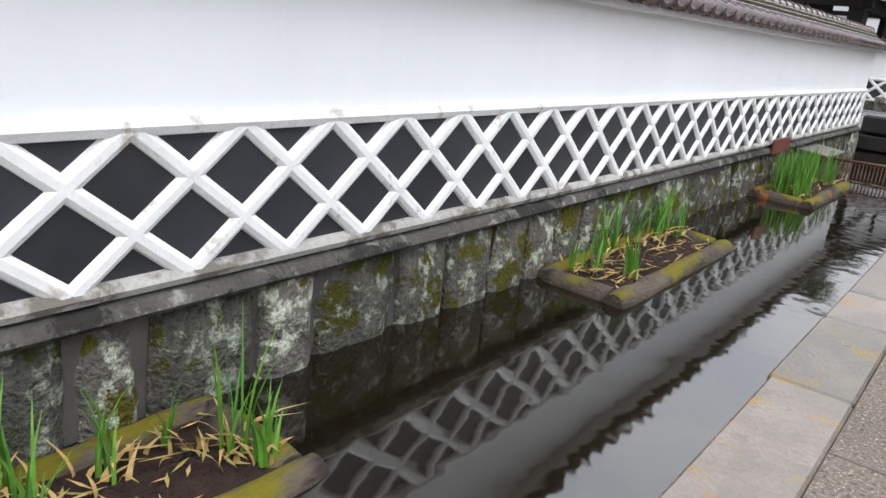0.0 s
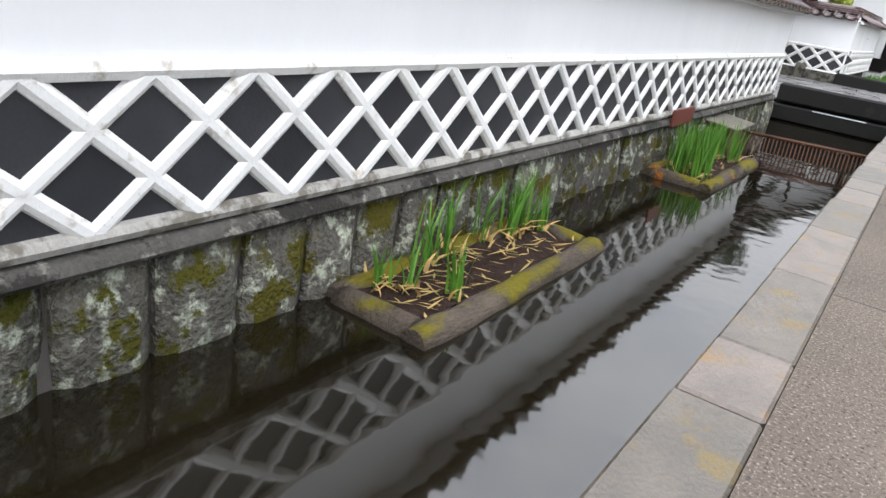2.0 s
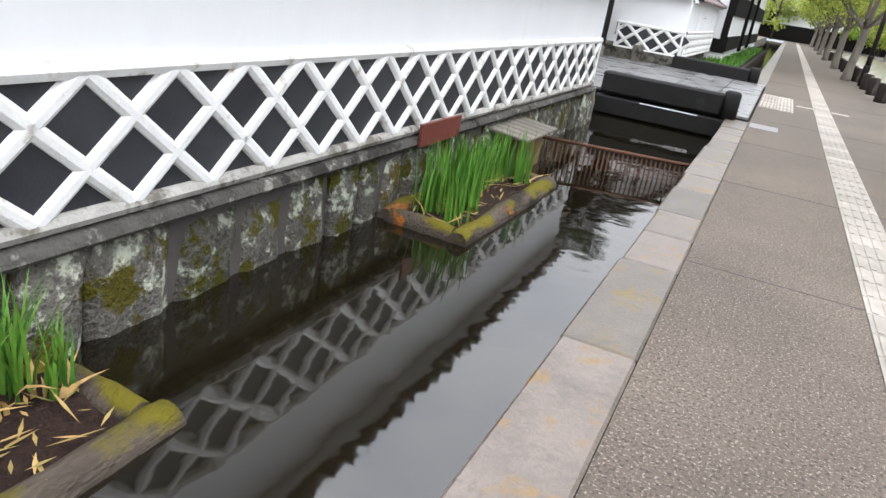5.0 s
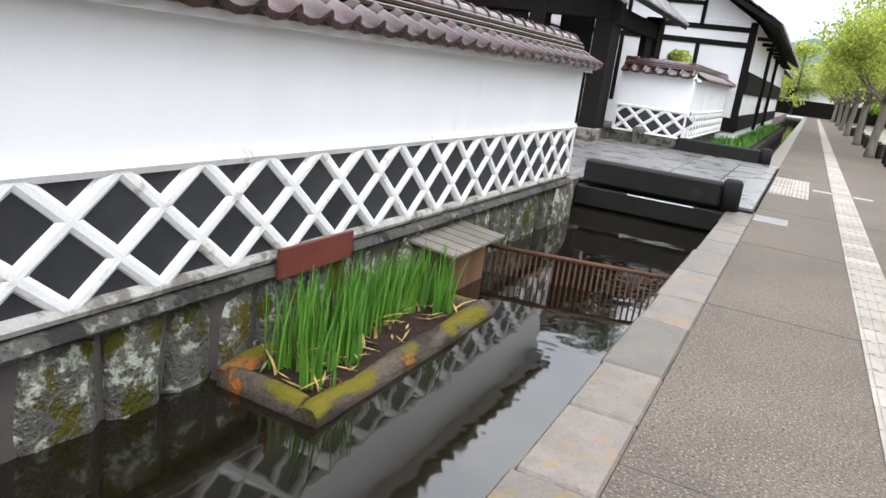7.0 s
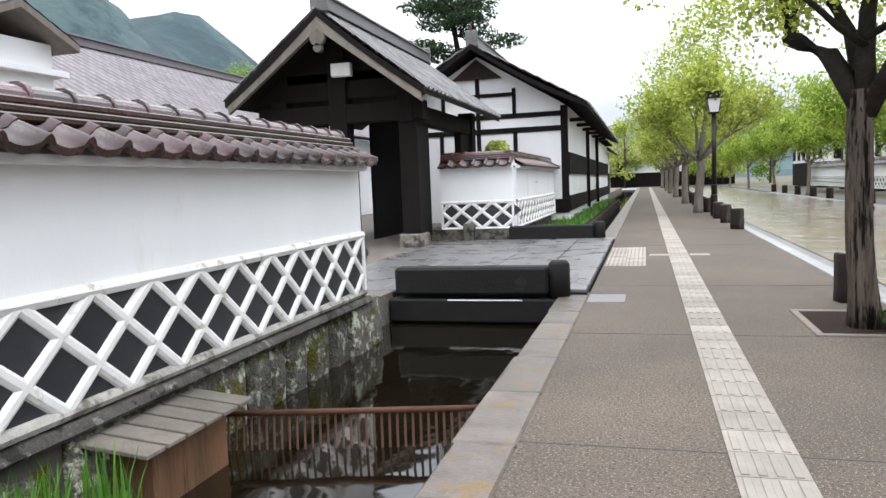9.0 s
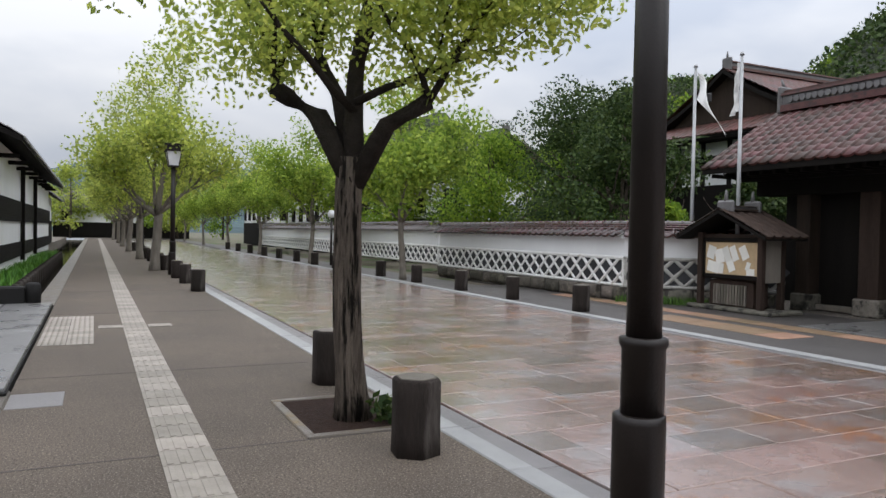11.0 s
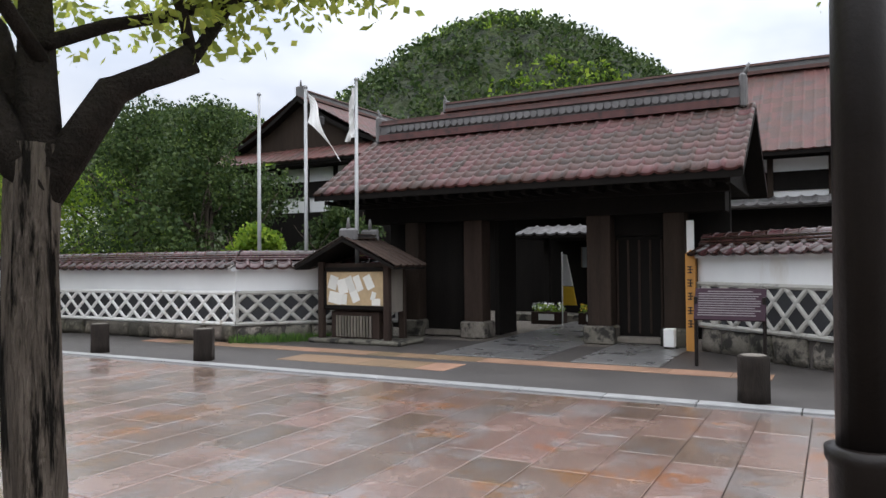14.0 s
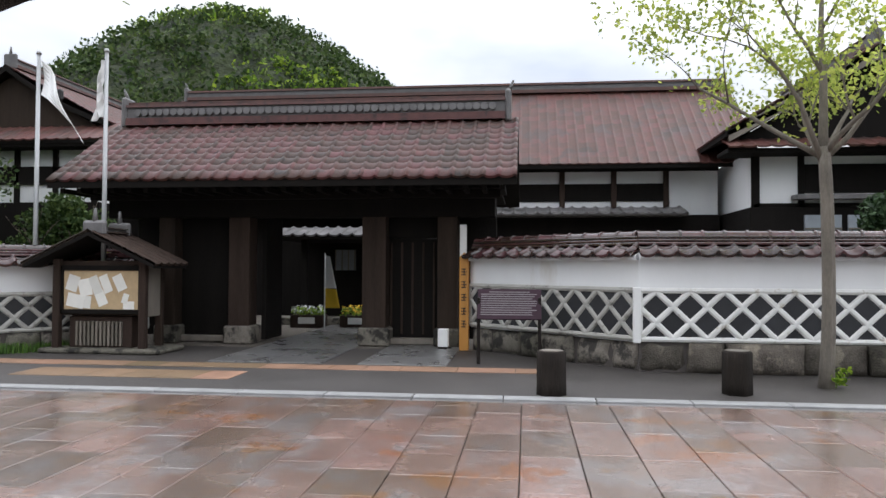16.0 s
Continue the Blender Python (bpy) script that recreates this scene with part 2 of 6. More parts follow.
for wet in (PAVER, PAVER_REST):
    wet.node_tree.nodes["Principled BSDF"].inputs["Coat Weight"].default_value = 0.9
    wet.node_tree.nodes["Principled BSDF"].inputs["Coat Roughness"].default_value = 0.2


def mossy_log(name, lichen_at):
    """Weathered grey-brown log whose upper side has grown over with moss."""
    m = material(name, (0.080, 0.064, 0.050), 0.95, 0.5, 6, 50, 0.8, spot=(0.035, 0.029, 0.022), spot_scale=5, spot_at=0.52, spot2=(0.30, 0.10, 0.018), spot2_scale=3.2, spot2_at=lichen_at, stretch=(1, 0.35, 1), bump_dist=0.03, spec=0.15)
    n, l = m.node_tree.nodes, m.node_tree.links
    b = n["Principled BSDF"]
    g, sp, nz = n.new("ShaderNodeNewGeometry"), n.new("ShaderNodeSeparateXYZ"), n.new("ShaderNodeTexNoise")
    nz.inputs["Scale"].default_value, nz.inputs["Detail"].default_value = 3.0, 6
    l.new(g.outputs["Position"], nz.inputs["Vector"])
    l.new(g.outputs["Normal"], sp.inputs["Vector"])
    grow_up = n.new("ShaderNodeMath")
    grow_up.operation = "MULTIPLY_ADD"
    grow_up.inputs[1].default_value = 0.22
    l.new(sp.outputs["Z"], grow_up.inputs[0])
    l.new(nz.outputs["Fac"], grow_up.inputs[2])
    edge = n.new("ShaderNodeMapRange")
    edge.inputs["From Min"].default_value, edge.inputs["From Max"].default_value = 0.63, 0.75
    l.new(grow_up.outputs[0], edge.inputs["Value"])
    mix = n.new("ShaderNodeMix")
    mix.data_type = "RGBA"
    l.new(edge.outputs["Result"], mix.inputs["Factor"])
    l.new(b.inputs["Base Color"].links[0].from_socket, mix.inputs["A"])
    mix.inputs["B"].default_value = (0.125, 0.105, 0.012, 1)
    l.new(mix.outputs["Result"], b.inputs["Base Color"])
    return m


LOG_MOSS = mossy_log("mossy_log", 0.72)
LOG_LICHEN = mossy_log("lichened_log", 0.58)


def leaf_material(name, base, amount=0.45, glow=0.45):
    m = material(name, base, 0.6, 0.2, 0.8, 20, 0, random_amount=amount, island=True, spec=0.25)
    n, l = m.node_tree.nodes, m.node_tree.links
    b = n["Principled BSDF"]
    t = n.new("ShaderNodeBsdfTranslucent")
    mix = n.new("ShaderNodeMixShader")
    mix.inputs["Fac"].default_value = glow
    l.new(b.inputs["Base Color"].links[0].from_socket, t.inputs["Color"])
    l.new(b.outputs["BSDF"], mix.inputs[1])
    l.new(t.outputs["BSDF"], mix.inputs[2])
    l.new(mix.outputs["Shader"], n["Material Output"].inputs["Surface"])
    return m


LEAF_LIME = leaf_material("young_lime_leaf", (0.42, 0.49, 0.115), 0.4, 0.6)
LEAF_SPRING = leaf_material("spring_green_leaf", (0.30, 0.41, 0.07), 0.4, 0.5)
LEAF_MID = leaf_material("fresh_green_leaf", (0.20, 0.31, 0.035))
LEAF_DARK = leaf_material("dark_green_leaf", (0.052, 0.088, 0.024), 0.55, 0.3)
LEAF_PINE = leaf_material("pine_needle", (0.03, 0.06, 0.022), 0.45, 0.15)

water_mat = bpy.data.materials.new("murky_water")
water_mat.use_nodes = True
n_, l_ = water_mat.node_tree.nodes, water_mat.node_tree.links
b_ = n_["Principled BSDF"]
b_.inputs["Roughness"].default_value, b_.inputs["IOR"].default_value = 0.045, 1.75
w_geo, w_noise, w_bump = n_.new("ShaderNodeNewGeometry"), n_.new("ShaderNodeTexNoise"), n_.new("ShaderNodeBump")
w_col, w_ramp = n_.new("ShaderNodeTexNoise"), n_.new("ShaderNodeValToRGB")
w_noise.inputs["Scale"].default_value, w_noise.inputs["Detail"].default_value = 3.5, 2
w_col.inputs["Scale"].default_value = 0.7
w_ramp.color_ramp.elements[0].color, w_ramp.color_ramp.elements[1].color = (0.004, 0.0032, 0.0017, 1), (0.012, 0.0095, 0.005, 1)
w_bump.inputs["Strength"].default_value, w_bump.inputs["Distance"].default_value = 0.15, 0.02
l_.new(w_geo.outputs["Position"], w_noise.inputs["Vector"])
l_.new(w_geo.outputs["Position"], w_col.inputs["Vector"])
l_.new(w_col.outputs["Fac"], w_ramp.inputs["Fac"])
l_.new(w_ramp.outputs["Color"], b_.inputs["Base Color"])
l_.new(w_noise.outputs["Fac"], w_bump.inputs["Height"])
l_.new(w_bump.outputs["Normal"], b_.inputs["Normal"])

glass_mat = material("window_glass", (0.30, 0.33, 0.36), 0.08, 0.15, 1.5, 9, 0, spec=1.0)
lamp_glass = material("frosted_lantern_glass", (0.62, 0.63, 0.64), 0.35, 0.05, 4, 30, 0)


# ---- building helpers ----
def box(bm, x0, x1, y0, y1, z0, z1, bevel=0.0, rot=None):
    vs = [bm.verts.new((x, y, z)) for z in (z0, z1) for x, y in ((x0, y0), (x1, y0), (x1, y1), (x0, y1))]
    fs = [bm.faces.new([vs[i] for i in q]) for q in ((3, 2, 1, 0), (4, 5, 6, 7), (0, 1, 5, 4), (1, 2, 6, 5), (2, 3, 7, 6), (3, 0, 4, 7))]
    if bevel:
        es = list({e for f in fs for e in f.edges})
        bmesh.ops.bevel(bm, geom=es, offset=bevel, segments=1, affect="EDGES")
    return vs


def prism(bm, pts, a, b, axis="y"):
    """Extrude a closed 2D outline from a to b along an axis; pts are (x, z) for y, (y, z) for x, (x, y) for z."""
    def put(p, q, c):
        return (p, c, q) if axis == "y" else (c, p, q) if axis == "x" else (p, q, c)
    lo = [bm.verts.new(put(p, q, a)) for p, q in pts]
    hi = [bm.verts.new(put(p, q, b)) for p, q in pts]
    k = len(pts)
    bm.faces.new(lo[::-1])
    bm.faces.new(hi)
    for i in range(k):
        bm.faces.new([lo[i], lo[(i + 1) % k], hi[(i + 1) % k], hi[i]])


def tube(bm, pts, radii, sides=8, cap=True):
    rings = []
    for i, p in enumerate(pts):
        p = Vector(p)
        d = (Vector(pts[min(i + 1, len(pts) - 1)]) - Vector(pts[max(i - 1, 0)])).normalized()
        u = d.orthogonal().normalized() if abs(d.z) < 0.95 else Vector((1, 0, 0))
        u = (u - d * u.dot(d)).normalized()
        v = d.cross(u)
        rings.append([bm.verts.new(p + radii[i] * (math.cos(2 * math.pi * k / sides) * u + math.sin(2 * math.pi * k / sides) * v)) for k in range(sides)])
    for a, b in zip(rings, rings[1:]):
        for k in range(sides):
            bm.faces.new([a[k], a[(k + 1) % sides], b[(k + 1) % sides], b[k]]).smooth = True
    if cap:
        bm.faces.new(rings[0][::-1])
        bm.faces.new(rings[-1])


def thing(name, label="", category="", at=(0, 0, 0), group="", kind=""):
    ob = new(name)
    ob.location = at
    return tagged(ob, label, category, group, kind)


def part(name, bm, mat, parent, label="", kind="", smooth=False):
    """Links a bmesh, built in the world's metres, as one mesh under a thing or under a part."""
    me = bpy.data.meshes.new(name)
    root, off = parent, Vector((0, 0, 0))
    while root is not None:
        off += root.location
        root = root.parent
    bmesh.ops.recalc_face_normals(bm, faces=bm.faces)
    bm.transform(Matrix.Translation(-off))
    bm.to_mesh(me)
    bm.free()
    me.materials.append(mat)
    if smooth:
        me.polygons.foreach_set("use_smooth", [True] * len(me.polygons))
    ob = new(name, me)
    ob.parent = parent
    return tagged(ob, label, kind=kind)


def piece(name, me, parent, m):
    """One more object on a shared mesh, placed in its thing's own metres."""
    ob = new(name, me)
    ob.parent = parent
    ob.matrix_basis = m
    return ob


def mesh_of(name, bm, mat):
    me = bpy.data.meshes.new(name)
    bmesh.ops.recalc_face_normals(bm, faces=bm.faces)
    bm.to_mesh(me)
    bm.free()
    me.materials.append(mat)
    return me


def structure(name, bm, mat, label="", category="", smooth=False):
    ob = part(name, bm, mat, None, smooth=smooth)
    return tagged(ob, label, category, kind="structure")


def quads(name, verts, faces, mat, parent=None, label="", kind=""):
    me = bpy.data.meshes.new(name)
    me.from_pydata(verts, [], faces)
    me.materials.append(mat)
    ob = new(name, me)
    ob.parent = parent
    return tagged(ob, label, kind=kind)

# ---- ground, road, pavements, canal ----
WATER_Z, WALL_X = -0.32, -2.2
bm = bmesh.new()
for x0, x1, y0, y1 in ((-900, -2.6, -900, 900), (9.2, 900, -900, 900), (-2.6, 9.2, -900, -9), (-2.6, 9.2, 110, 900)):
    vs = [bm.verts.new(p) for p in ((x0, y0, -0.06), (x1, y0, -0.06), (x1, y1, -0.06), (x0, y1, -0.06))]
    bm.faces.new(vs)
structure("ground", bm, EARTH, "brown earth and grass ground reaching the horizon", "ground")

bm = bmesh.new()
box(bm, -2.6, 3.0, -9, 110, -1.3, -0.95)
structure("canal_bed", bm, SOIL, "dark muddy canal bed", "canal bed")
bm = bmesh.new()
vs = [bm.verts.new(p) for p in ((-2.5, -9, WATER_Z), (-0.2, -9, WATER_Z), (-0.2, 110, WATER_Z), (-2.5, 110, WATER_Z))]
bm.faces.new(vs)
structure("water", bm, water_mat, "still murky brown canal water mirroring the sky", "water")

bm = bmesh.new()
box(bm, 0.0, 2.92, -9, 110, -0.9, 0.0)
structure("pavement", bm, ASPHALT, "grey fine-aggregate asphalt footpath beside the canal", "pavement")
bm = bmesh.new()
box(bm, -0.30, 0.0, -9, 110, -1.0, -0.09)
structure("canal_wall_path_side", bm, STONE_PALE, "stone wall of the canal under the footpath", "wall")
bm = bmesh.new()
box(bm, 2.92, 9.2, -9, 110, -0.5, -0.03)
structure("road", bm, JOINT, "bedding of the stone-paved road with dark joints", "road")
bm = bmesh.new()
box(bm, 8.78, 10.2, -9, 110, -0.3, 0.005)
box(bm, 10.2, 13.2, 8, 28, -0.3, 0.004)
box(bm, 10.2, 12.0, -9, 8, -0.3, 0.004)
structure("pavement_far", bm, ASPHALT_DAMP, "dark damp asphalt pavement before the gatehouse wall", "pavement")
bm = bmesh.new()
box(bm, 12.9, 40, 3, 30, -0.3, 0.0)
structure("forecourt", bm, GRAVEL, "gravel forecourt of the gatehouse", "ground")

# left bank behind the white wall
bm = bmesh.new()
box(bm, -30, -2.42, -9, 15.9, -1.2, 0.1)
box(bm, -30, -2.42, 15.9, 110, -1.2, 0.05)
structure("garden_ground", bm, GRAVEL, "gravel garden ground behind the canal wall", "ground")


# ---- namako lattice walls ----
PITCH = 0.479


def lattice_wall(name, origin, turn, length, z0, z1, top, phase=0.0, rib_mat=RIB, label="", thick=0.32, roof=True, base=True, singles=True, roof_mat=KAWARA, base_z=-0.1, pitch=PITCH, foot_mat=None):
    """A white wall whose face is the local plane y = 0 (outside at -y), from x = 0 to length, with a black-tiled lattice band."""
    holder = thing(name, label, "wall", kind="structure")
    holder.matrix_basis = Matrix.Translation(origin) @ Matrix.Rotation(radians(turn), 4, "Z")

    def local(nm, b, mat, lab="", kd="", smooth=False):
        me = mesh_of(nm, b, mat)
        if smooth:
            me.polygons.foreach_set("use_smooth", [True] * len(me.polygons))
        ob = new(nm, me)
        ob.parent = holder
        return tagged(ob, lab, kind=kd)

    b = bmesh.new()
    box(b, 0, length, 0.0, thick, z1 - 0.02, top)
    box(b, 0, length, 0.02, thick - 0.002, max(base_z, z0 - 0.06), z1 - 0.02)
    local("plaster", b, PLASTER, "smooth white plaster")
    b = bmesh.new()
    box(b, 0, length, -0.004, 0.02, z0, z1)
    local("tile_backing", b, TILE_BLACK, "black tile bed")
    h = z1 - z0
    lv = h / 3
    half = pitch / 2
    for nm, za, zb in (("top_border", z1 - 0.035, z1 + 0.045), ("bottom_border", z0 - 0.045, z0 + 0.03)):
        b = bmesh.new()
        prof = [(-0.004, za), (-0.03, za + 0.008), (-0.045, (za + zb) / 2), (-0.03, zb - 0.008), (-0.004, zb)]
        prism(b, prof, 0, length, "x")
        local(nm, b, foot_mat if nm == "bottom_border" and foot_mat else rib_mat, "raised plaster border")
    # ribs: half-round mortar bars running both ways
    rise = Vector((1.5 * pitch, 0, h))
    ln = rise.length
    rb = bmesh.new()
    w = 0.045
    outline = [(-w, 0.0), (-w * 0.8, -0.022), (-w * 0.35, -0.036), (w * 0.35, -0.036), (w * 0.8, -0.022), (w, 0.0)]
    prism(rb, outline, -ln / 2 + 0.01, ln / 2 - 0.01, "z")
    rib_me = mesh_of("mortar_rib", rb, rib_mat)
    ang = math.atan2(rise.x, rise.z)
    tb = bmesh.new()
    d = [(half * 0.80, 0), (0, lv * 0.80), (-half * 0.80, 0), (0, -lv * 0.80)]
    prism(tb, [(p, q) for p, q in d], -0.014, -0.0045, "y")
    tile_me = mesh_of("tile", tb, TILE_BLACK)
    spots_r, spots_t, cut_ribs = [], [], []
    k = -3
    while k * pitch + phase < length + pitch:
        c = k * pitch + phase
        for sgn in (1, -1):
            foot, head = c, c + sgn * 1.5 * pitch
            lo_x, hi_x = min(foot, head), max(foot, head)
            if lo_x > -0.02 and hi_x < length + 0.02:
                spots_r.append(((foot + head) / 2, sgn * ang))
            elif hi_x > 0.06 and lo_x < length - 0.06:
                u0, u1 = sorted(((0.0 - foot) / (head - foot), (length - foot) / (head - foot)))
                cut_ribs.append((foot, head, max(u0, 0.0), min(u1, 1.0)))
        for lx, lz in ((c, z0 + 2 * lv), (c + half, z0 + lv)):
            if half < lx < length - half:
                spots_t.append((lx + half, lz))
        k += 1
    rows = [(x, 0.0, (z0 + z1) / 2, a) for x, a in spots_r]
    if singles:
        for x, y, z, a in rows:
            piece("mortar_rib", rib_me, holder, Matrix.Translation((x, y, z)) @ Matrix.Rotation(a, 4, "Y"))
        for x, z in spots_t:
            piece("tile", tile_me, holder, Matrix.Translation((x, 0, z)))
    else:
        jb = bmesh.new()
        for x, y, z, a in rows:
            jb.from_mesh(rib_me)
            jb.verts.ensure_lookup_table()
            vs = jb.verts[-len(rib_me.vertices):]
            bmesh.ops.transform(jb, matrix=Matrix.Translation((x, y, z)) @ Matrix.Rotation(a, 4, "Y"), verts=vs)
        local("mortar_ribs", jb, rib_mat, kd="stuff")
    for foot, head, u0, u1 in cut_ribs:
        b = bmesh.new()
        prism(b, outline, (u0 - 0.5) * ln, (u1 - 0.5) * ln, "z")
        b.transform(Matrix.Translation(((foot + head) / 2, 0, (z0 + z1) / 2)) @ Matrix.Rotation(ang if head > foot else -ang, 4, "Y"))
        local("mortar_rib", b, rib_mat)
    # upright borders that close the ends of the band
    eb = bmesh.new()
    for x0 in (0.0, length - 0.05):
        box(eb, x0, x0 + 0.05, -0.034, 0.0, z0 - 0.04, z1 + 0.04)
    local("end_border", eb, rib_mat)
    if roof:
        wall_roof(holder, length, top, thick, singles, roof_mat)
    return holder


def pan_tile(wd, ln, mat, name="roof_tile", depth=0.045):
    """One curved roof tile with its overlapping roll and a thick front lip; x along the eave, -y down the slope."""
    b = bmesh.new()
    prof = []
    for i in range(9):
        u = (0.0, 0.14, 0.32, 0.5, 0.66, 0.74, 0.83, 0.92, 1.0)[i]
        prof.append((u * wd, -0.45 * depth * math.sin(math.pi * u / 0.66) if u < 0.66 else 1.05 * depth * math.sin(math.pi * (u - 0.66) / 0.34)))
    up = [b.verts.new((x, 0, z + 0.012)) for x, z in prof]
    fr = [b.verts.new((x, -ln, z + 0.026)) for x, z in prof]
    lo = [b.verts.new((x, -ln, z - 0.016)) for x, z in prof]
    lu = [b.verts.new((x, 0, z - 0.012)) for x, z in prof]
    for i in range(8):
        b.faces.new([up[i], up[i + 1], fr[i + 1], fr[i]]).smooth = True
        b.faces.new([fr[i], fr[i + 1], lo[i + 1], lo[i]])
        b.faces.new([lo[i], lo[i + 1], lu[i + 1], lu[i]])
    return mesh_of(name, b, mat)


def wall_roof(holder, length, top, thick, singles, mat):
    """Two short tiled slopes, layered ridge courses and round cap tiles on a wall."""
    over, rise = 0.21, 0.17
    wd = 0.265
    count = max(int(length / wd), 1)
    wd = length / count
    tile = pan_tile(wd, 0.34, mat)
    cy = thick / 2
    slope = math.atan2(rise, cy + over)
    b = bmesh.new()
    prism(b, [(-over + 0.1, top - 0.005), (cy, top + rise - 0.04), (thick + over - 0.1, top - 0.005), (thick + over - 0.1, top - 0.05), (-over + 0.1, top - 0.05)], 0, length, "x")
    ob = new("roof_bed", mesh_of("roof_bed", b, PLASTER))
    ob.parent = holder
    for side in (1, -1):
        for row in (0, 1):
            for i in range(count):
                up = row * 0.2
                y = -over + 0.34 * math.cos(slope) + up * math.cos(slope)
                z = top + 0.34 * math.sin(slope) + up * math.sin(slope) + 0.014
                m = Matrix.Translation((i * wd, y, z)) @ Matrix.Rotation(slope, 4, "X")
                if side < 0:
                    m = Matrix.Translation((length, thick, 0)) @ Matrix.Rotation(math.pi, 4, "Z") @ m
                if singles and side > 0:
                    piece("roof_tile", tile, holder, m)
                elif row == 0 or side > 0:
                    spots.append((holder, tile, m, mat))
    for k, (w, h0) in enumerate(((0.15, 0.0), (0.125, 0.045), (0.10, 0.09))):
        b = bmesh.new()
        box(b, 0, length, cy - w, cy + w, top + rise - 0.01 + h0, top + rise + 0.028 + h0, 0.008)
        ob = new("ridge_course", mesh_of("ridge_course", b, mat))
        ob.parent = holder
    cb = bmesh.new()
    cl = 0.30
    arc = [(cy + 0.088 * math.cos(a), 0.075 * math.sin(a)) for a in [math.pi * i / 8 for i in range(9)]]
    prism(cb, arc, 0.004, cl - 0.004, "x")
    tube(cb, [(cl - 0.03, cy, 0.0), (cl + 0.005, cy, 0.0)], [0.094, 0.094], 12)
    cap = mesh_of("cap_tile", cb, mat)
    for i in range(int(length / cl)):
        m = Matrix.Translation((i * cl, 0, top + rise + 0.112))
        if singles:
            piece("cap_tile", cap, holder, m)
        else:
            spots.append((holder, cap, m, mat))


spots = []


def join_spots():
    """Joins the tiles that stay far away, one mesh for each wall."""
    groups = {}
    for holder, me, m, mat in spots:
        groups.setdefault((holder.name, mat.name), []).append((holder, me, m, mat))
    for rows in groups.values():
        verts, faces = [], []
        for holder, me, m, mat in rows:
            o = len(verts)
            verts += [tuple(m @ v.co) for v in me.vertices]
            faces += [tuple(o + i for i in p.vertices) for p in me.polygons]
        ob = quads("roof_tiles", verts, faces, rows[0][3], rows[0][0], kind="stuff")
    spots.clear()


TOP = 1.575
Z0, Z1 = 0.275, 0.86
near_wall = lattice_wall("wall_canal", (WALL_X, -6.0, 0), 90, 21.75, Z0, Z1, TOP, phase=7.58 - 15 * PITCH, foot_mat=RIB_DIRTY, label="long white plaster wall with black tiles in a white lattice and a red-brown tiled coping")

bm = bmesh.new()
box(bm, WALL_X - 0.34, WALL_X - 0.005, 15.75, 15.79, -0.2, TOP)
structure("wall_canal_end", bm, DARKWOOD, "black-boarded end of the white wall", "wall")
bm = bmesh.new()
prism(bm, [(WALL_X - 0.3, 0.15), (WALL_X + 0.06, 0.15), (WALL_X + 0.078, 0.172), (WALL_X + 0.066, 0.196), (WALL_X + 0.05, 0.215), (WALL_X - 0.004, 0.225), (WALL_X - 0.3, 0.225)], -6, 15.8)
structure("trim_ledge", bm, LEDGE, "dark weathered stone ledge under the white wall", "ledge")


def stone_face(name, x, y0, y1, z0, z1, mat, label, rows=1, wmin=0.38, wmax=0.8, turn=0.0, origin=(0, 0, 0), seed=1, bulge=0.05):
    """A retaining wall of single irregular stones, each a rounded bulging block."""
    rng = random.Random(seed)
    holder = thing(name, label, "wall", kind="structure")
    holder.matrix_basis = Matrix.Translation(origin) @ Matrix.Rotation(radians(turn), 4, "Z")
    b = bmesh.new()
    box(b, x - 0.3, x - 0.045, y0, y1, z0 - 0.3, z1)
    ob = new("backing", mesh_of("backing", b, JOINT))
    ob.parent = holder
    for r in range(rows):
        za = z0 + (z1 - z0) * r / rows
        zb = z0 + (z1 - z0) * (r + 1) / rows
        y = y0
        while y < y1 - 0.05:
            w = min(rng.uniform(wmin, wmax), y1 - y)
            b = bmesh.new()
            nu, nv = 5, 4
            grid = []
            sl0, sl1 = rng.uniform(-0.05, 0.05), rng.uniform(-0.05, 0.05)
            dz0, dz1 = rng.uniform(-0.02, 0.03), rng.uniform(-0.03, 0.03)
            out = rng.uniform(-0.02, bulge)
            for j in range(nv + 1):
                v = j / nv
                line = []
                for i in range(nu + 1):
                    u = i / nu
                    edge = min(u, 1 - u, v, 1 - v)
                    yy = y + 0.012 + (w - 0.024) * u + (v - 0.5) * (sl0 * (1 - u) + sl1 * u)
                    zz = za + 0.01 + (zb - za - 0.02) * v + (dz0 * (1 - u) + dz1 * u) * (v if r < rows - 1 else 0.0)
                    xx = x + (out if edge > 0.01 else out - 0.05) + 0.035 * noise.noise((yy * 4, zz * 5, seed + r))
                    line.append(b.verts.new((xx, yy, zz)))
                grid.append(line)
            for j in range(nv):
                for i in range(nu):
                    b.faces.new([grid[j][i], grid[j][i + 1], grid[j + 1][i + 1], grid[j + 1][i]]).smooth = True
            rim = [grid[0][i] for i in range(nu + 1)] + [grid[j][nu] for j in range(1, nv + 1)] + [grid[nv][i] for i in range(nu - 1, -1, -1)] + [grid[j][0] for j in range(nv - 1, 0, -1)]
            back = [b.verts.new((x - 0.08, v.co.y, v.co.z)) for v in rim]
            for i in range(len(rim)):
                b.faces.new([rim[i], back[i], back[(i + 1) % len(rim)], rim[(i + 1) % len(rim)]])
            ob = new("stone", mesh_of("stone", b, mat))
            ob.parent = holder
            y += w
    return holder


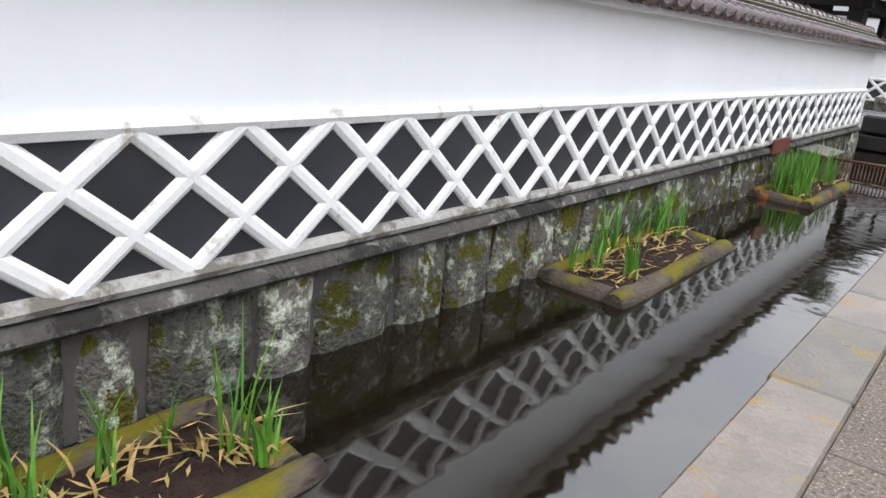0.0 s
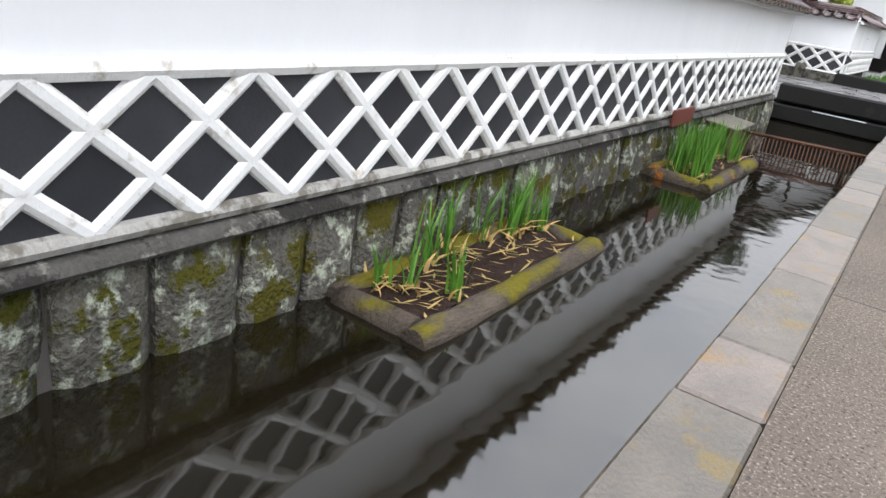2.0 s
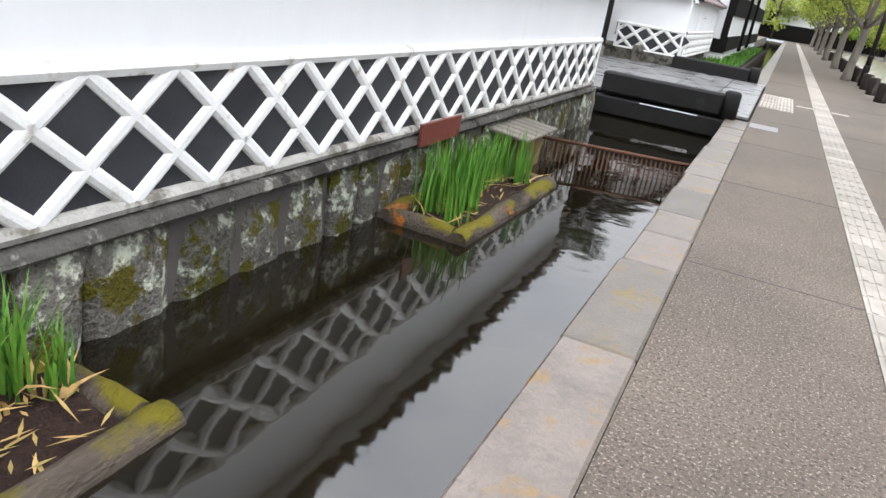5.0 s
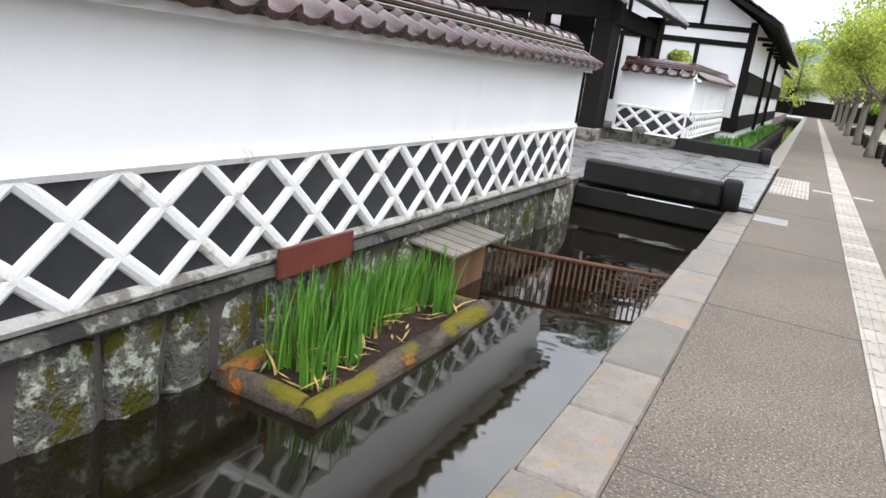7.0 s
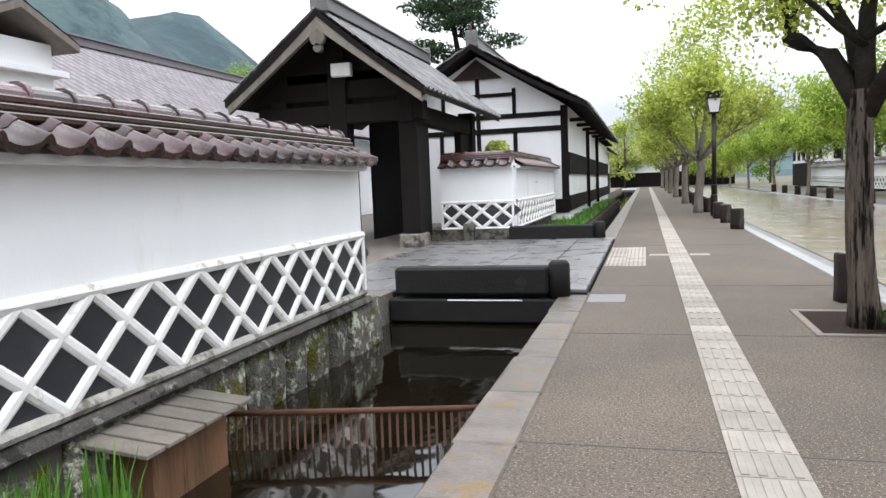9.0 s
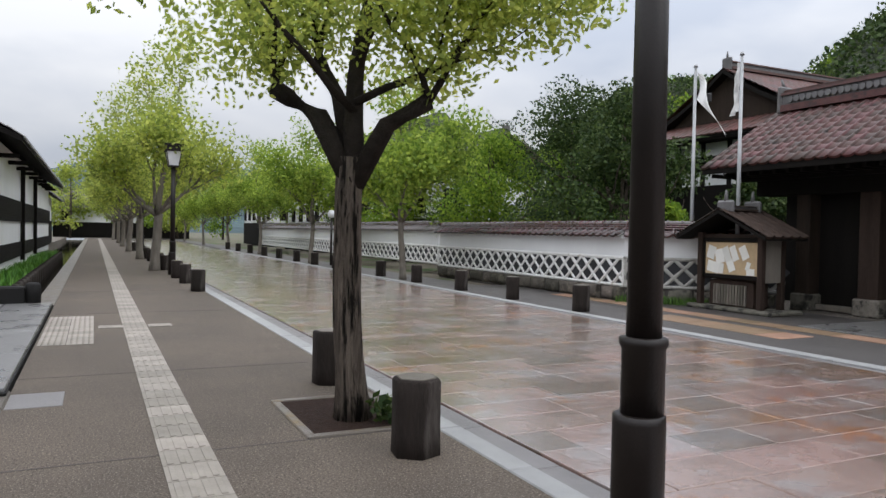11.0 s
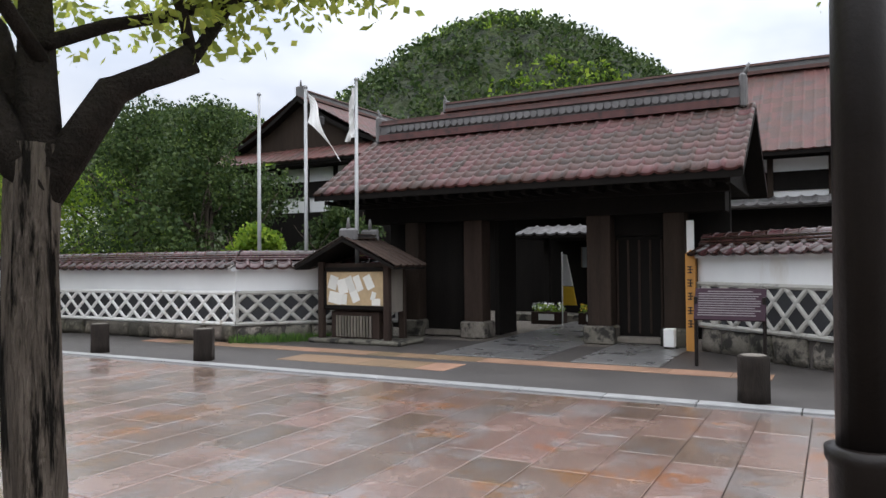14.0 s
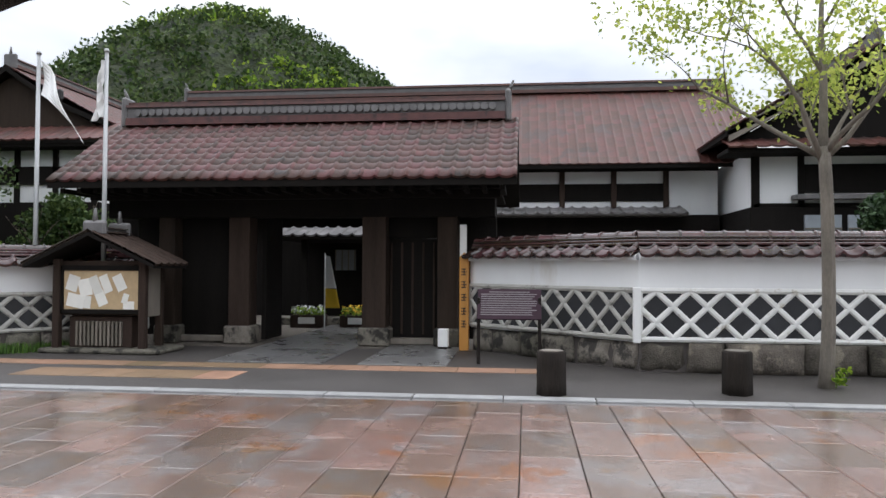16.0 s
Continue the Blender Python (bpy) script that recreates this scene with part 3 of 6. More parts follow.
stone_face("wall_canal_base", WALL_X + 0.03, -6.0, 16.2, -0.62, 0.155, STONE, "mossy lichen-covered stone retaining wall rising from the canal", rows=1, seed=5, wmin=0.28, wmax=0.62, bulge=0.05)

# coping stones along the canal edge
coping = thing("canal_coping", "row of worn ochre-stained coping stones along the canal", "coping", kind="structure")
rng = random.Random(9)
y, k = -5.0, 0
STEPS = (0.9, 1.3, 0.7, 1.35, 0.95, 1.3, 0.95, 1.25, 1.04, 0.62, 1.3, 1.35, 1.28)
while y < 17.0:
    ln = STEPS[k] if k < len(STEPS) else rng.choice((0.64, 0.7, 1.3, 0.95))
    k += 1
    b = bmesh.new()
    box(b, -0.345 + rng.uniform(-0.012, 0.012), -0.004, y + 0.005, y + ln - 0.005, -0.16, rng.uniform(0.004, 0.012), 0.014)
    part("coping_stone", b, COPING, coping)
    y += ln
b = bmesh.new()
yy = 25.0
while yy < 108:
    box(b, -0.34, -0.004, yy + 0.005, yy + 0.945, -0.16, 0.008)
    yy += 0.95
part("coping_stones", b, COPING, coping, kind="stuff")

# tactile guide strip
strip = thing("tactile_strip", "pale yellow-white tactile guide strip along the footpath", "tactile paving", kind="structure")
tb = bmesh.new()
box(tb, 0, 0.32, 0, 0.305, 0.0, 0.006)
for k in range(4):
    box(tb, 0.025 + k * 0.075, 0.065 + k * 0.075, 0.015, 0.29, 0.006, 0.012, 0.003)
t_me = mesh_of("tactile_block", tb, TACTILE)
for i in range(110):
    piece("tactile_block", t_me, strip, Matrix.Translation((1.02, 3.0 + i * 0.312, 0.002)))
b = bmesh.new()
for i in range(110, 320):
    box(b, 1.02, 1.34, 3.0 + i * 0.312, 3.0 + i * 0.312 + 0.305, 0.0, 0.012)
part("tactile_blocks", b, TACTILE, strip, kind="stuff")
warn = thing("warning_panel", "pale tactile warning panel beside the guide strip at the gate", "tactile paving", kind="structure")
db = bmesh.new()
box(db, 0, 0.30, 0, 0.30, 0.0, 0.006)
for i in range(4):
    for j in range(4):
        tube(db, [(0.05 + i * 0.067, 0.05 + j * 0.067, 0.006), (0.05 + i * 0.067, 0.05 + j * 0.067, 0.012)], [0.016, 0.011], 6)
d_me = mesh_of("tactile_block", db, TACTILE)
for i in range(2):
    for j in range(10):
        piece("tactile_block", d_me, warn, Matrix.Translation((0.03 + i * 0.31, 20.05 + j * 0.306, 0.002)))
for x in (0.70, 1.36):
    piece("tactile_block", t_me, warn, Matrix.Translation((x, 21.5, 0.002)))
bm = bmesh.new()
box(bm, 0.01, 0.42, 16.75, 17.3, -0.05, 0.006, 0.004)
structure("access_cover", bm, GUTTER, "grey stone cover slab in the footpath", "slab")

# crack joints across the footpath
bm = bmesh.new()
for yj in (3.2, 6.54, 9.6, 12.34, 15.1, 18.0, 23.5, 28.0):
    box(bm, 0.0, 2.75, yj, yj + 0.012, -0.01, 0.0025)
structure("pavement_joint", bm, JOINT, "dark joints across the footpath", "joint")

# kerbs
kerb = thing("kerb_near", "grey granite kerb strip between footpath and road", "kerb", kind="structure")
kb = bmesh.new()
box(kb, 2.92, 3.10, 0.006, 0.994, -0.2, 0.010, 0.008)
k_me = mesh_of("kerb_stone", kb, GRANITE)
gb = bmesh.new()
box(gb, 3.11, 3.30, 0.005, 0.995, -0.2, -0.012, 0.006)
g_me = mesh_of("gutter_stone", gb, GUTTER)
fb = bmesh.new()
box(fb, 8.58, 8.78, 0.006, 0.994, -0.2, 0.012, 0.008)
f_me = mesh_of("kerb_stone", fb, GRANITE)
hb = bmesh.new()
box(hb, 8.42, 8.57, 0.005, 0.995, -0.2, -0.012, 0.006)
h_me = mesh_of("gutter_stone", hb, GUTTER)
kerb_far = thing("kerb_far", "grey granite kerb strip on the gatehouse side", "kerb", kind="structure")
for i in range(-3, 62):
    piece("kerb_stone", k_me, kerb, Matrix.Translation((0, i, 0)))
    piece("gutter_stone", g_me, kerb, Matrix.Translation((0, i, 0)))
    piece("kerb_stone", f_me, kerb_far, Matrix.Translation((0, i, 0)))
    piece("gutter_stone", h_me, kerb_far, Matrix.Translation((0, i, 0)))

# road slabs: courses across the road, broken joints
slabs = thing("road_paving", "wet pink and ochre sandstone slabs laid across the road", "paving", kind="structure")
rest = bmesh.new()
rng = random.Random(4)
shared = {}
y = -6.0
while y < 100:
    wd = 0.45
    x = 3.31
    first = True
    while x < 8.40:
        ln = rng.choice((0.6, 0.75, 0.9, 1.05)) if not first else rng.choice((0.35, 0.6, 0.9))
        first = False
        ln = min(ln, 8.41 - x)
        if 8.41 - (x + ln) < 0.2:
            ln = 8.41 - x
        key = round(ln, 3)
        if 9.5 < y < 27.5 and len(slabs.children) < 300:
            if key not in shared:
                b = bmesh.new()
                box(b, 0.004, ln - 0.004, 0.004, wd - 0.004, -0.06, 0.0, 0.004)
                shared[key] = mesh_of("slab", b, PAVER)
            piece("slab", shared[key], slabs, Matrix.Translation((x, y, rng.uniform(-0.002, 0.002))) @ Matrix.Rotation(rng.uniform(-0.002, 0.002), 4, "X"))
        else:
            box(rest, x + 0.004, x + ln - 0.004, y + 0.004, y + wd - 0.004, -0.04, rng.uniform(-0.002, 0.002))
        x += ln
    y += wd
part("slabs", rest, PAVER_REST, slabs, kind="stuff")

# ochre stone band in the far pavement, before the gate
band = thing("gate_paving_band", "band of ochre sandstone slabs before the gatehouse", "paving", kind="structure")
rng = random.Random(8)
y = 13.4
while y < 24.5:
    ln = rng.choice((0.5, 0.8, 1.0))
    b = bmesh.new()
    box(b, 10.55, 10.98, y + 0.004, y + ln - 0.004, -0.05, 0.016, 0.004)
    part("slab", b, OCHRE, band)
    if 17.4 < y < 19.6:
        b = bmesh.new()
        box(b, 9.5, 10.2, y + 0.004, y + ln - 0.004, -0.05, 0.014, 0.004)
        part("slab", b, OCHRE, band)
    y += ln
apron = thing("gate_apron", "wet grey stone slabs leading into the gatehouse", "paving", kind="structure")
for x0 in (11.1, 12.0, 12.9, 13.8, 14.7, 15.6, 16.5, 17.4):
    for y0, y1 in ((16.75, 17.6), (17.61, 18.5)) if x0 > 13 else ((14.9, 16.2), (16.75, 17.6), (17.61, 18.5)):
        b = bmesh.new()
        box(b, x0 + 0.006, x0 + 0.894, y0, y1, -0.05, 0.022, 0.006)
        part("slab", b, DECK, apron)


# ---- planters in the canal ----
def planter(y0, y1, x0, x1, top, label, mat=LOG_MOSS):
    p = thing("canal_planter", label, "planter", at=((x0 + x1) / 2, (y0 + y1) / 2, -0.95), group="planters in the canal")
    w, r = 0.13, 0.088

    def edge_log(nm, a, b_):
        b = bmesh.new()
        a, b_ = Vector(a), Vector(b_)
        steps = max(int((b_ - a).length / 0.09), 4)
        tube(b, [a.lerp(b_, i / steps) for i in range(steps + 1)], [r * (0.9 if i in (0, steps) else 1.0) for i in range(steps + 1)], 14)
        for v in b.verts:
            v.co += noise.noise_vector(v.co * 2.3) * 0.02 + noise.noise_vector(v.co * 9.0) * 0.008
        part(nm, b, mat, p, smooth=False)

    z = top - r
    edge_log("side_log", (x1 - r, y0, z), (x1 - r, y1, z))
    edge_log("side_log", (x0 + r, y0 + 0.05, z), (x0 + r, y1 - 0.05, z))
    edge_log("end_log", (x0 + 0.1, y0 + r, z + 0.004), (x1 - 0.15, y0 + r, z + 0.004))
    edge_log("end_log", (x0 + 0.1, y1 - r, z + 0.004), (x1 - 0.15, y1 - r, z + 0.004))
    b = bmesh.new()
    box(b, x0 + 0.06, x1 - 0.06, y0 + 0.06, y1 - 0.06, -0.95, top - 0.13)
    part("bed_box", b, SOIL, p)
    b = bmesh.new()
    n = 14
    m = 8
    vs = [[b.verts.new((x0 + w + (x1 - x0 - 2 * w) * i / m, y0 + w + (y1 - y0 - 2 * w) * j / n, top - 0.04 + 0.05 * noise.noise((i * 0.7, j * 0.6, y0)))) for i in range(m + 1)] for j in range(n + 1)]
    for j in range(n):
        for i in range(m):
            b.faces.new([vs[j][i], vs[j][i + 1], vs[j + 1][i + 1], vs[j + 1][i]]).smooth = True
    part("soil", b, SOIL, p, "dark damp soil")
    return p


planter(-0.6, 2.15, -2.18, -1.41, -0.26, "planter of mossy logs filled with dark soil in the canal")
planter(4.70, 6.90, -2.18, -1.44, -0.24, "long planter of mossy round logs and dark soil in the canal")
planter(9.53, 11.75, -2.18, -1.40, -0.23, "log planter with yellow moss and orange lichen in the canal", LOG_LICHEN)


def blades(rng, count, spread, height, lean, width, mat_yellow=False):
    """Sword-shaped leaves rising from one root, as quads bent in four steps."""
    verts, faces = [], []
    for _ in range(count):
        a = rng.uniform(0, 2 * math.pi)
        r = spread * math.sqrt(rng.random())
        bx, by = r * math.cos(rng.uniform(0, 6.28)), r * math.sin(rng.uniform(0, 6.28))
        h = height * rng.uniform(0.55, 1.05)
        ln = lean * rng.uniform(0.2, 1.2) * h
        wd = width * rng.uniform(0.7, 1.2)
        side = Vector((-math.sin(a + 0.6), math.cos(a + 0.6), 0)) * wd
        for k in range(5):
            u = k / 4
            droop = 0.35 * max(0, u - 0.6) * lean * h
            c = Vector((bx + math.cos(a) * ln * u * u, by + math.sin(a) * ln * u * u, h * u - droop))
            s = side * (1 - u ** 2.2) * 0.5
            verts += [tuple(c - s), tuple(c + s)]
        o = len(verts) - 10
        faces += [(o + 2 * k, o + 2 * k + 1, o + 2 * k + 3, o + 2 * k + 2) for k in range(4)]
    return verts, faces


def iris(at, rng, count=16, height=0.45, lean=0.4, spread=0.05, dry=4, label="clump of green sword-leaved iris growing in planter soil"):
    p = thing("iris_plant", label, "plant", at=at, group="irises in the canal planters")
    v, f = blades(rng, count, spread, height, lean, 0.017)
    quads("leaves", v, f, GRASS, p)
    if dry:
        v, f = blades(rng, dry, spread * 1.9, 0.06 + height * 0.2, 1.5, 0.026)
        quads("dry_leaves", v, f, GRASS_YELLOW, p, "withered yellow leaves")
    return p


rng = random.Random(12)
for x, y, h, c in ((-1.75, 1.94, 0.62, 11), (-1.62, 2.0, 0.32, 14), (-1.9, 1.54, 0.42, 10), (-2.03, 1.25, 0.5, 12), (-1.94, 1.8, 0.26, 7), (-1.7, 1.2, 0.5, 12), (-1.9, 0.9, 0.45, 12), (-2.0, 0.5, 0.4, 10), (-1.7, 0.45, 0.45, 12)):
    iris((x, y, -0.30), rng, c, h, 0.35, 0.05, 9)
for x, y, h, c in ((-1.66, 5.25, 0.36, 22), (-2.02, 5.45, 0.48, 16), (-2.03, 5.68, 0.54, 16), (-1.87, 5.12, 0.28, 9), (-2.03, 6.10, 0.46, 12), (-1.98, 6.42, 0.46, 28), (-2.02, 6.62, 0.52, 30), (-1.9, 6.70, 0.40, 18), (-2.0, 4.98, 0.30, 10)):
    iris((x, y, -0.28), rng, c, h, 0.33, 0.06, 8)
for i in range(30):
    x, y = rng.uniform(-2.02, -1.58), 9.8 + (i / 30) * 1.75
    if x > -1.8 and 10.25 < y < 11.3:
        x -= 0.24
    iris((x, y, -0.27), rng, 20, rng.uniform(0.44, 0.58), 0.2, 0.075, 2, "dense clump of tall green iris leaves")
for (ya, yb, xa, xb, z, n) in ((4.85, 6.75, -2.03, -1.58, -0.265, 130), (0.0, 2.0, -2.05, -1.56, -0.285, 130), (9.7, 11.6, -2.0, -1.55, -0.25, 70)):
    vv, ff = [], []
    for _ in range(n):
        c = Vector((rng.uniform(xa, xb), rng.uniform(ya, yb), z + rng.uniform(0, 0.03)))
        a, ln = rng.uniform(0, 6.28), rng.uniform(0.03, 0.10)
        d = Vector((math.cos(a), math.sin(a), rng.uniform(-0.2, 0.5))) * ln
        s = Vector((-math.sin(a), math.cos(a), 0.1)) * 0.008
        o = len(vv)
        vv += [tuple(c - d - s * 0.3), tuple(c - s), tuple(c + d), tuple(c + s)]
        ff.append((o, o + 1, o + 2, o + 3))
    litter = quads("leaf_litter", vv, ff, GRASS_YELLOW)
    tagged(litter, "scattered dry yellow leaves on planter soil", "leaf litter", kind="stuff")

# red painted board, wooden hut and iron weir beside the third planter
bm = bmesh.new()
box(bm, WALL_X + 0.075, WALL_X + 0.10, 10.03, 10.78, 0.15, 0.33, 0.004)
ob = part("red_board", bm, REDPAINT, None)
tagged(ob, "dull red painted board standing on the stone ledge", "board")
hut = thing("pump_box", "small wooden box with a slatted lid beside the canal wall", "box", at=(-1.98, 12.1, -0.5))
bm = bmesh.new()
box(bm, -2.14, -1.86, 11.85, 12.55, -0.9, 0.05, 0.008)
part("body", bm, WARMWOOD, hut, "warm brown boarded body")
for k in range(6):
    bm = bmesh.new()
    box(bm, -2.19, -1.76, 11.68 + k * 0.175, 11.68 + k * 0.175 + 0.15, 0.06, 0.085, 0.004)
    for v in bm.verts:
        v.co.z += -0.10 * (v.co.x + 2.0)
    part("lid_slat", bm, GREYWOOD, hut)
weir = thing("iron_screen", "rusty iron bar screen across the canal", "grating", at=(-1.2, 12.85, -0.9))
bm = bmesh.new()
tube(bm, [(-2.1, 12.76, -0.085), (-0.33, 13.16, -0.085)], [0.022, 0.022], 6)
part("top_rail", bm, RUST, weir)
bm = bmesh.new()
tube(bm, [(-0.02, 0, 0), (0.02, -0.14, -0.86)], [0.009, 0.009], 4)
bar = mesh_of("bar", bm, RUST)
for k in range(36):
    u = (k + 0.5) / 36
    piece("bar", bar, weir, Matrix.Translation((-0.9 + 1.77 * u, -0.09 + 0.40 * u, 0.81)))

# ---- stone bridge to the gate on the canal side ----
bridge = thing("gate_bridge", "wide wet grey slab bridge over the canal", "bridge", kind="structure")
bm = bmesh.new()
box(bm, -2.5, -0.02, 17.25, 24.95, -0.35, 0.03)
part("bridge_body", bm, BLACKSTONE, bridge)
for j in range(4):
    for i, (xa, xb) in enumerate(((-0.75, -0.03), (-1.6, -0.76), (-2.6, -1.61), (-3.9, -2.61))):
        bm = bmesh.new()
        box(bm, xa + 0.005, xb - 0.005, 17.3 + j * 1.9 + 0.005, 17.3 + j * 1.9 + 1.895, 0.0, 0.065, 0.008)
        part("slab", bm, DECK, bridge)
for y0, nm in ((17.05, "near"), (24.85, "far")):
    beam = thing("bridge_parapet", "low black timber parapet beam of the bridge", "parapet", at=(-1.2, y0 + 0.12, 0), group="bridge parapets")
    bm = bmesh.new()
    box(bm, -2.32, -0.45, y0, y0 + 0.24, 0.03, 0.36, 0.03)
    part("beam", bm, BLACKSTONE, beam)
    bm = bmesh.new()
    tube(bm, [(-0.33, y0 + 0.12, -0.02), (-0.33, y0 + 0.12, 0.38), (-0.33, y0 + 0.12, 0.42)], [0.125, 0.125, 0.09], 12)
    part("end_post", bm, BLACKSTONE, beam)
    bm = bmesh.new()
    box(bm, -2.4, -0.2, y0 - 0.02, y0 + 0.22, -0.30, -0.02, 0.02)
    part("girder", bm, BLACKSTONE, beam)
    bm = bmesh.new()
    box(bm, -1.65, -0.75, y0 - 0.03, y0 - 0.021, -0.035, -0.02)
    part("white_strip", bm, WHITE, beam)

# ---- roofs ----
def tiled_slope(name, parent, p, along, down, cols, rows, mat, kind="stuff", singles=False, label=""):
    """Curved tiles over a slope: p is the ridge corner, along the ridge vector, down the vector to the eave."""
    along, down = Vector(along), Vector(down)
    wd, ln = along.length / cols, down.length / rows
    me = pan_tile(wd, ln * 1.12, mat, depth=min(0.04, wd * (0.06 if mat is KAWARA_REST else 0.11)))
    ex, ey = along.normalized(), -down.normalized()
    ez = ex.cross(ey)
    fm = Matrix((ex, ey, ez)).transposed().to_4x4()
    verts, faces = [], []
    base = [v.co.copy() for v in me.vertices]
    for r in range(rows):
        for c in range(cols):
            m = Matrix.Translation(Vector(p) + ex * wd * c - ey * ln * r + ez * 0.03) @ fm @ Matrix.Rotation(0.085, 4, "X")
            if singles:
                piece("roof_tile", me, parent, Matrix.Translation(-parent.location) @ m)
                continue
            o = len(verts)
            verts += [tuple(m @ v) for v in base]
            faces += [tuple(o + i for i in q.vertices) for q in me.polygons]
    if not singles:
        off = parent.location
        quads(name, [(a - off.x, b - off.y, c - off.z) for a, b, c in verts], faces, mat, parent, label, kind)


def gable_roof(parent, axis, lo, hi, c, half, z_eave, z_ridge, mat, thick=0.14, tile=0.3, ridge_h=0.3, singles=False, soffit=DARKWOOD, back=True, curve=0.0):
    """A tiled gable roof: ridge along axis from lo to hi, centre c across it."""
    b = bmesh.new()
    k = 6
    top = [(c + half * (i / k), z_ridge - (z_ridge - z_eave) * abs(i / k) - curve * math.sin(math.pi * abs(i / k))) for i in range(-k, k + 1)]
    low = [(p, q - thick) for p, q in top]
    prism(b, top + low[::-1], lo, hi, axis)
    part("roof_deck", b, soffit, parent)
    run = math.hypot(half, z_ridge - z_eave)
    rows = max(int(run / tile), 1)
    cols = max(int((hi - lo) / tile), 1)
    for sgn in (-1, 1):
        if sgn == 1 and not back:
            continue
        if axis == "y":
            p, al = ((c, hi, z_ridge), (0, lo - hi, 0)) if sgn < 0 else ((c, lo, z_ridge), (0, hi - lo, 0))
            dn = (sgn * half, 0, z_eave - z_ridge)
        else:
            p, al = ((lo, c, z_ridge), (hi - lo, 0, 0)) if sgn < 0 else ((hi, c, z_ridge), (lo - hi, 0, 0))
            dn = (0, sgn * half, z_eave - z_ridge)
        tiled_slope("roof_tiles", parent, p, al, dn, cols, rows, mat, singles=singles and sgn < 0)
    for j, (w, h0, h1) in enumerate(((0.2, 0.0, ridge_h * 0.3), (0.15, ridge_h * 0.3, ridge_h * 0.75), (0.19, ridge_h * 0.75, ridge_h * 0.86), (0.1, ridge_h * 0.86, ridge_h))):
        b = bmesh.new()
        q = [(c - w, z_ridge + h0), (c + w, z_ridge + h0), (c + w * 0.95, z_ridge + h1), (c - w * 0.95, z_ridge + h1)]
        prism(b, q, lo + 0.25, hi - 0.25, axis)
        part("ridge_course", b, mat if j != 1 else KAWARA_GREY, parent)
    for e in (lo + 0.2, hi - 0.2):
        b = bmesh.new()
        if axis == "y":
            box(b, c - 0.2, c + 0.2, e - 0.06, e + 0.06, z_ridge - 0.05, z_ridge + ridge_h + 0.1, 0.04)
            tube(b, [(c, e, z_ridge + ridge_h + 0.05), (c, e + (0.1 if e > lo + 1 else -0.1), z_ridge + ridge_h + 0.3)], [0.05, 0.02], 6)
        else:
            box(b, e - 0.06, e + 0.06, c - 0.2, c + 0.2, z_ridge - 0.05, z_ridge + ridge_h + 0.1, 0.04)
            tube(b, [(e, c, z_ridge + ridge_h + 0.05), (e, c, z_ridge + ridge_h + 0.3)], [0.05, 0.02], 6)
        part("ridge_end_tile", b, KAWARA_GREY, parent)


def boxes(name, parent, mat, rows, bevel=0.01, label=""):
    for r in rows:
        b = bmesh.new()
        box(b, *r, bevel)
        part(name, b, mat, parent, label)


# ---- gate on the canal side ----
lg = thing("canal_gate", "black timber gate with a tiled gable roof beyond the bridge", "gate", at=(-5.6, 26, 0))
gable_roof(lg, "y", 22.6, 30.4, -5.72, 2.2, 3.30, 5.0, KAWARA_GREY, tile=0.3, ridge_h=0.38, curve=0.06)
boxes("post", lg, DARKWOOD, [(-4.35, -3.95, 23.45, 23.85, 0.3, 3.3), (-4.35, -3.95, 28.6, 29.0, 0.3, 3.3), (-7.3, -6.95, 23.45, 23.8, 0.3, 3.3), (-5.9, -5.5, 23.4, 23.8, 0.3, 4.5)])
boxes("stone_foot", lg, STONE_PALE, [(-4.42, -3.88, 23.38, 23.92, 0.0, 0.34), (-4.42, -3.88, 28.53, 29.07, 0.0, 0.34)], 0.03)
boxes("beam", lg, DARKWOOD, [(-7.6, -3.8, 23.42, 23.82, 2.75, 3.15), (-4.3, -4.0, 23.4, 29, 2.7, 3.1), (-6.9, -4.4, 23.5, 23.75, 3.65, 3.85)])
boxes("boarding", lg, DARKWOOD, [(-7.2, -6.0, 23.55, 23.62, 0.05, 3.0), (-6.0, -5.93, 26.0, 29, 0.05, 3.2), (-4.24, -4.06, 23.85, 24.7, 0.2, 2.7), (-4.24, -4.06, 27.7, 28.6, 0.2, 2.7)])
b = bmesh.new()
prism(b, [(-7.7, 3.28), (-5.72, 4.82), (-3.74, 3.28)], 23.5, 23.62)
part("gable_panel", b, DARKWOOD, lg)
for sgn in (-1, 1):
    b = bmesh.new()
    prism(b, [(-5.72, 4.90), (-5.72 + sgn * 2.16, 3.26), (-5.72 + sgn * 2.14, 3.02), (-5.72, 4.60)], 22.62, 22.74)
    part("barge_board", b, GREYWOOD, lg, "weathered grey barge board")
b = bmesh.new()
tube(b, [(-5.72, 22.58, 4.42), (-5.72, 22.72, 4.42)], [0.16, 0.16], 12)
tube(b, [(-5.72, 22.58, 4.22), (-5.72, 22.72, 4.22)], [0.09, 0.09], 10)
part("gable_pendant", b, GREYWOOD, lg)
boxes("plaque", lg, WHITE, [(-5.75, -5.3, 23.25, 23.4, 3.72, 4.0)], 0.02, "pale square plaque")

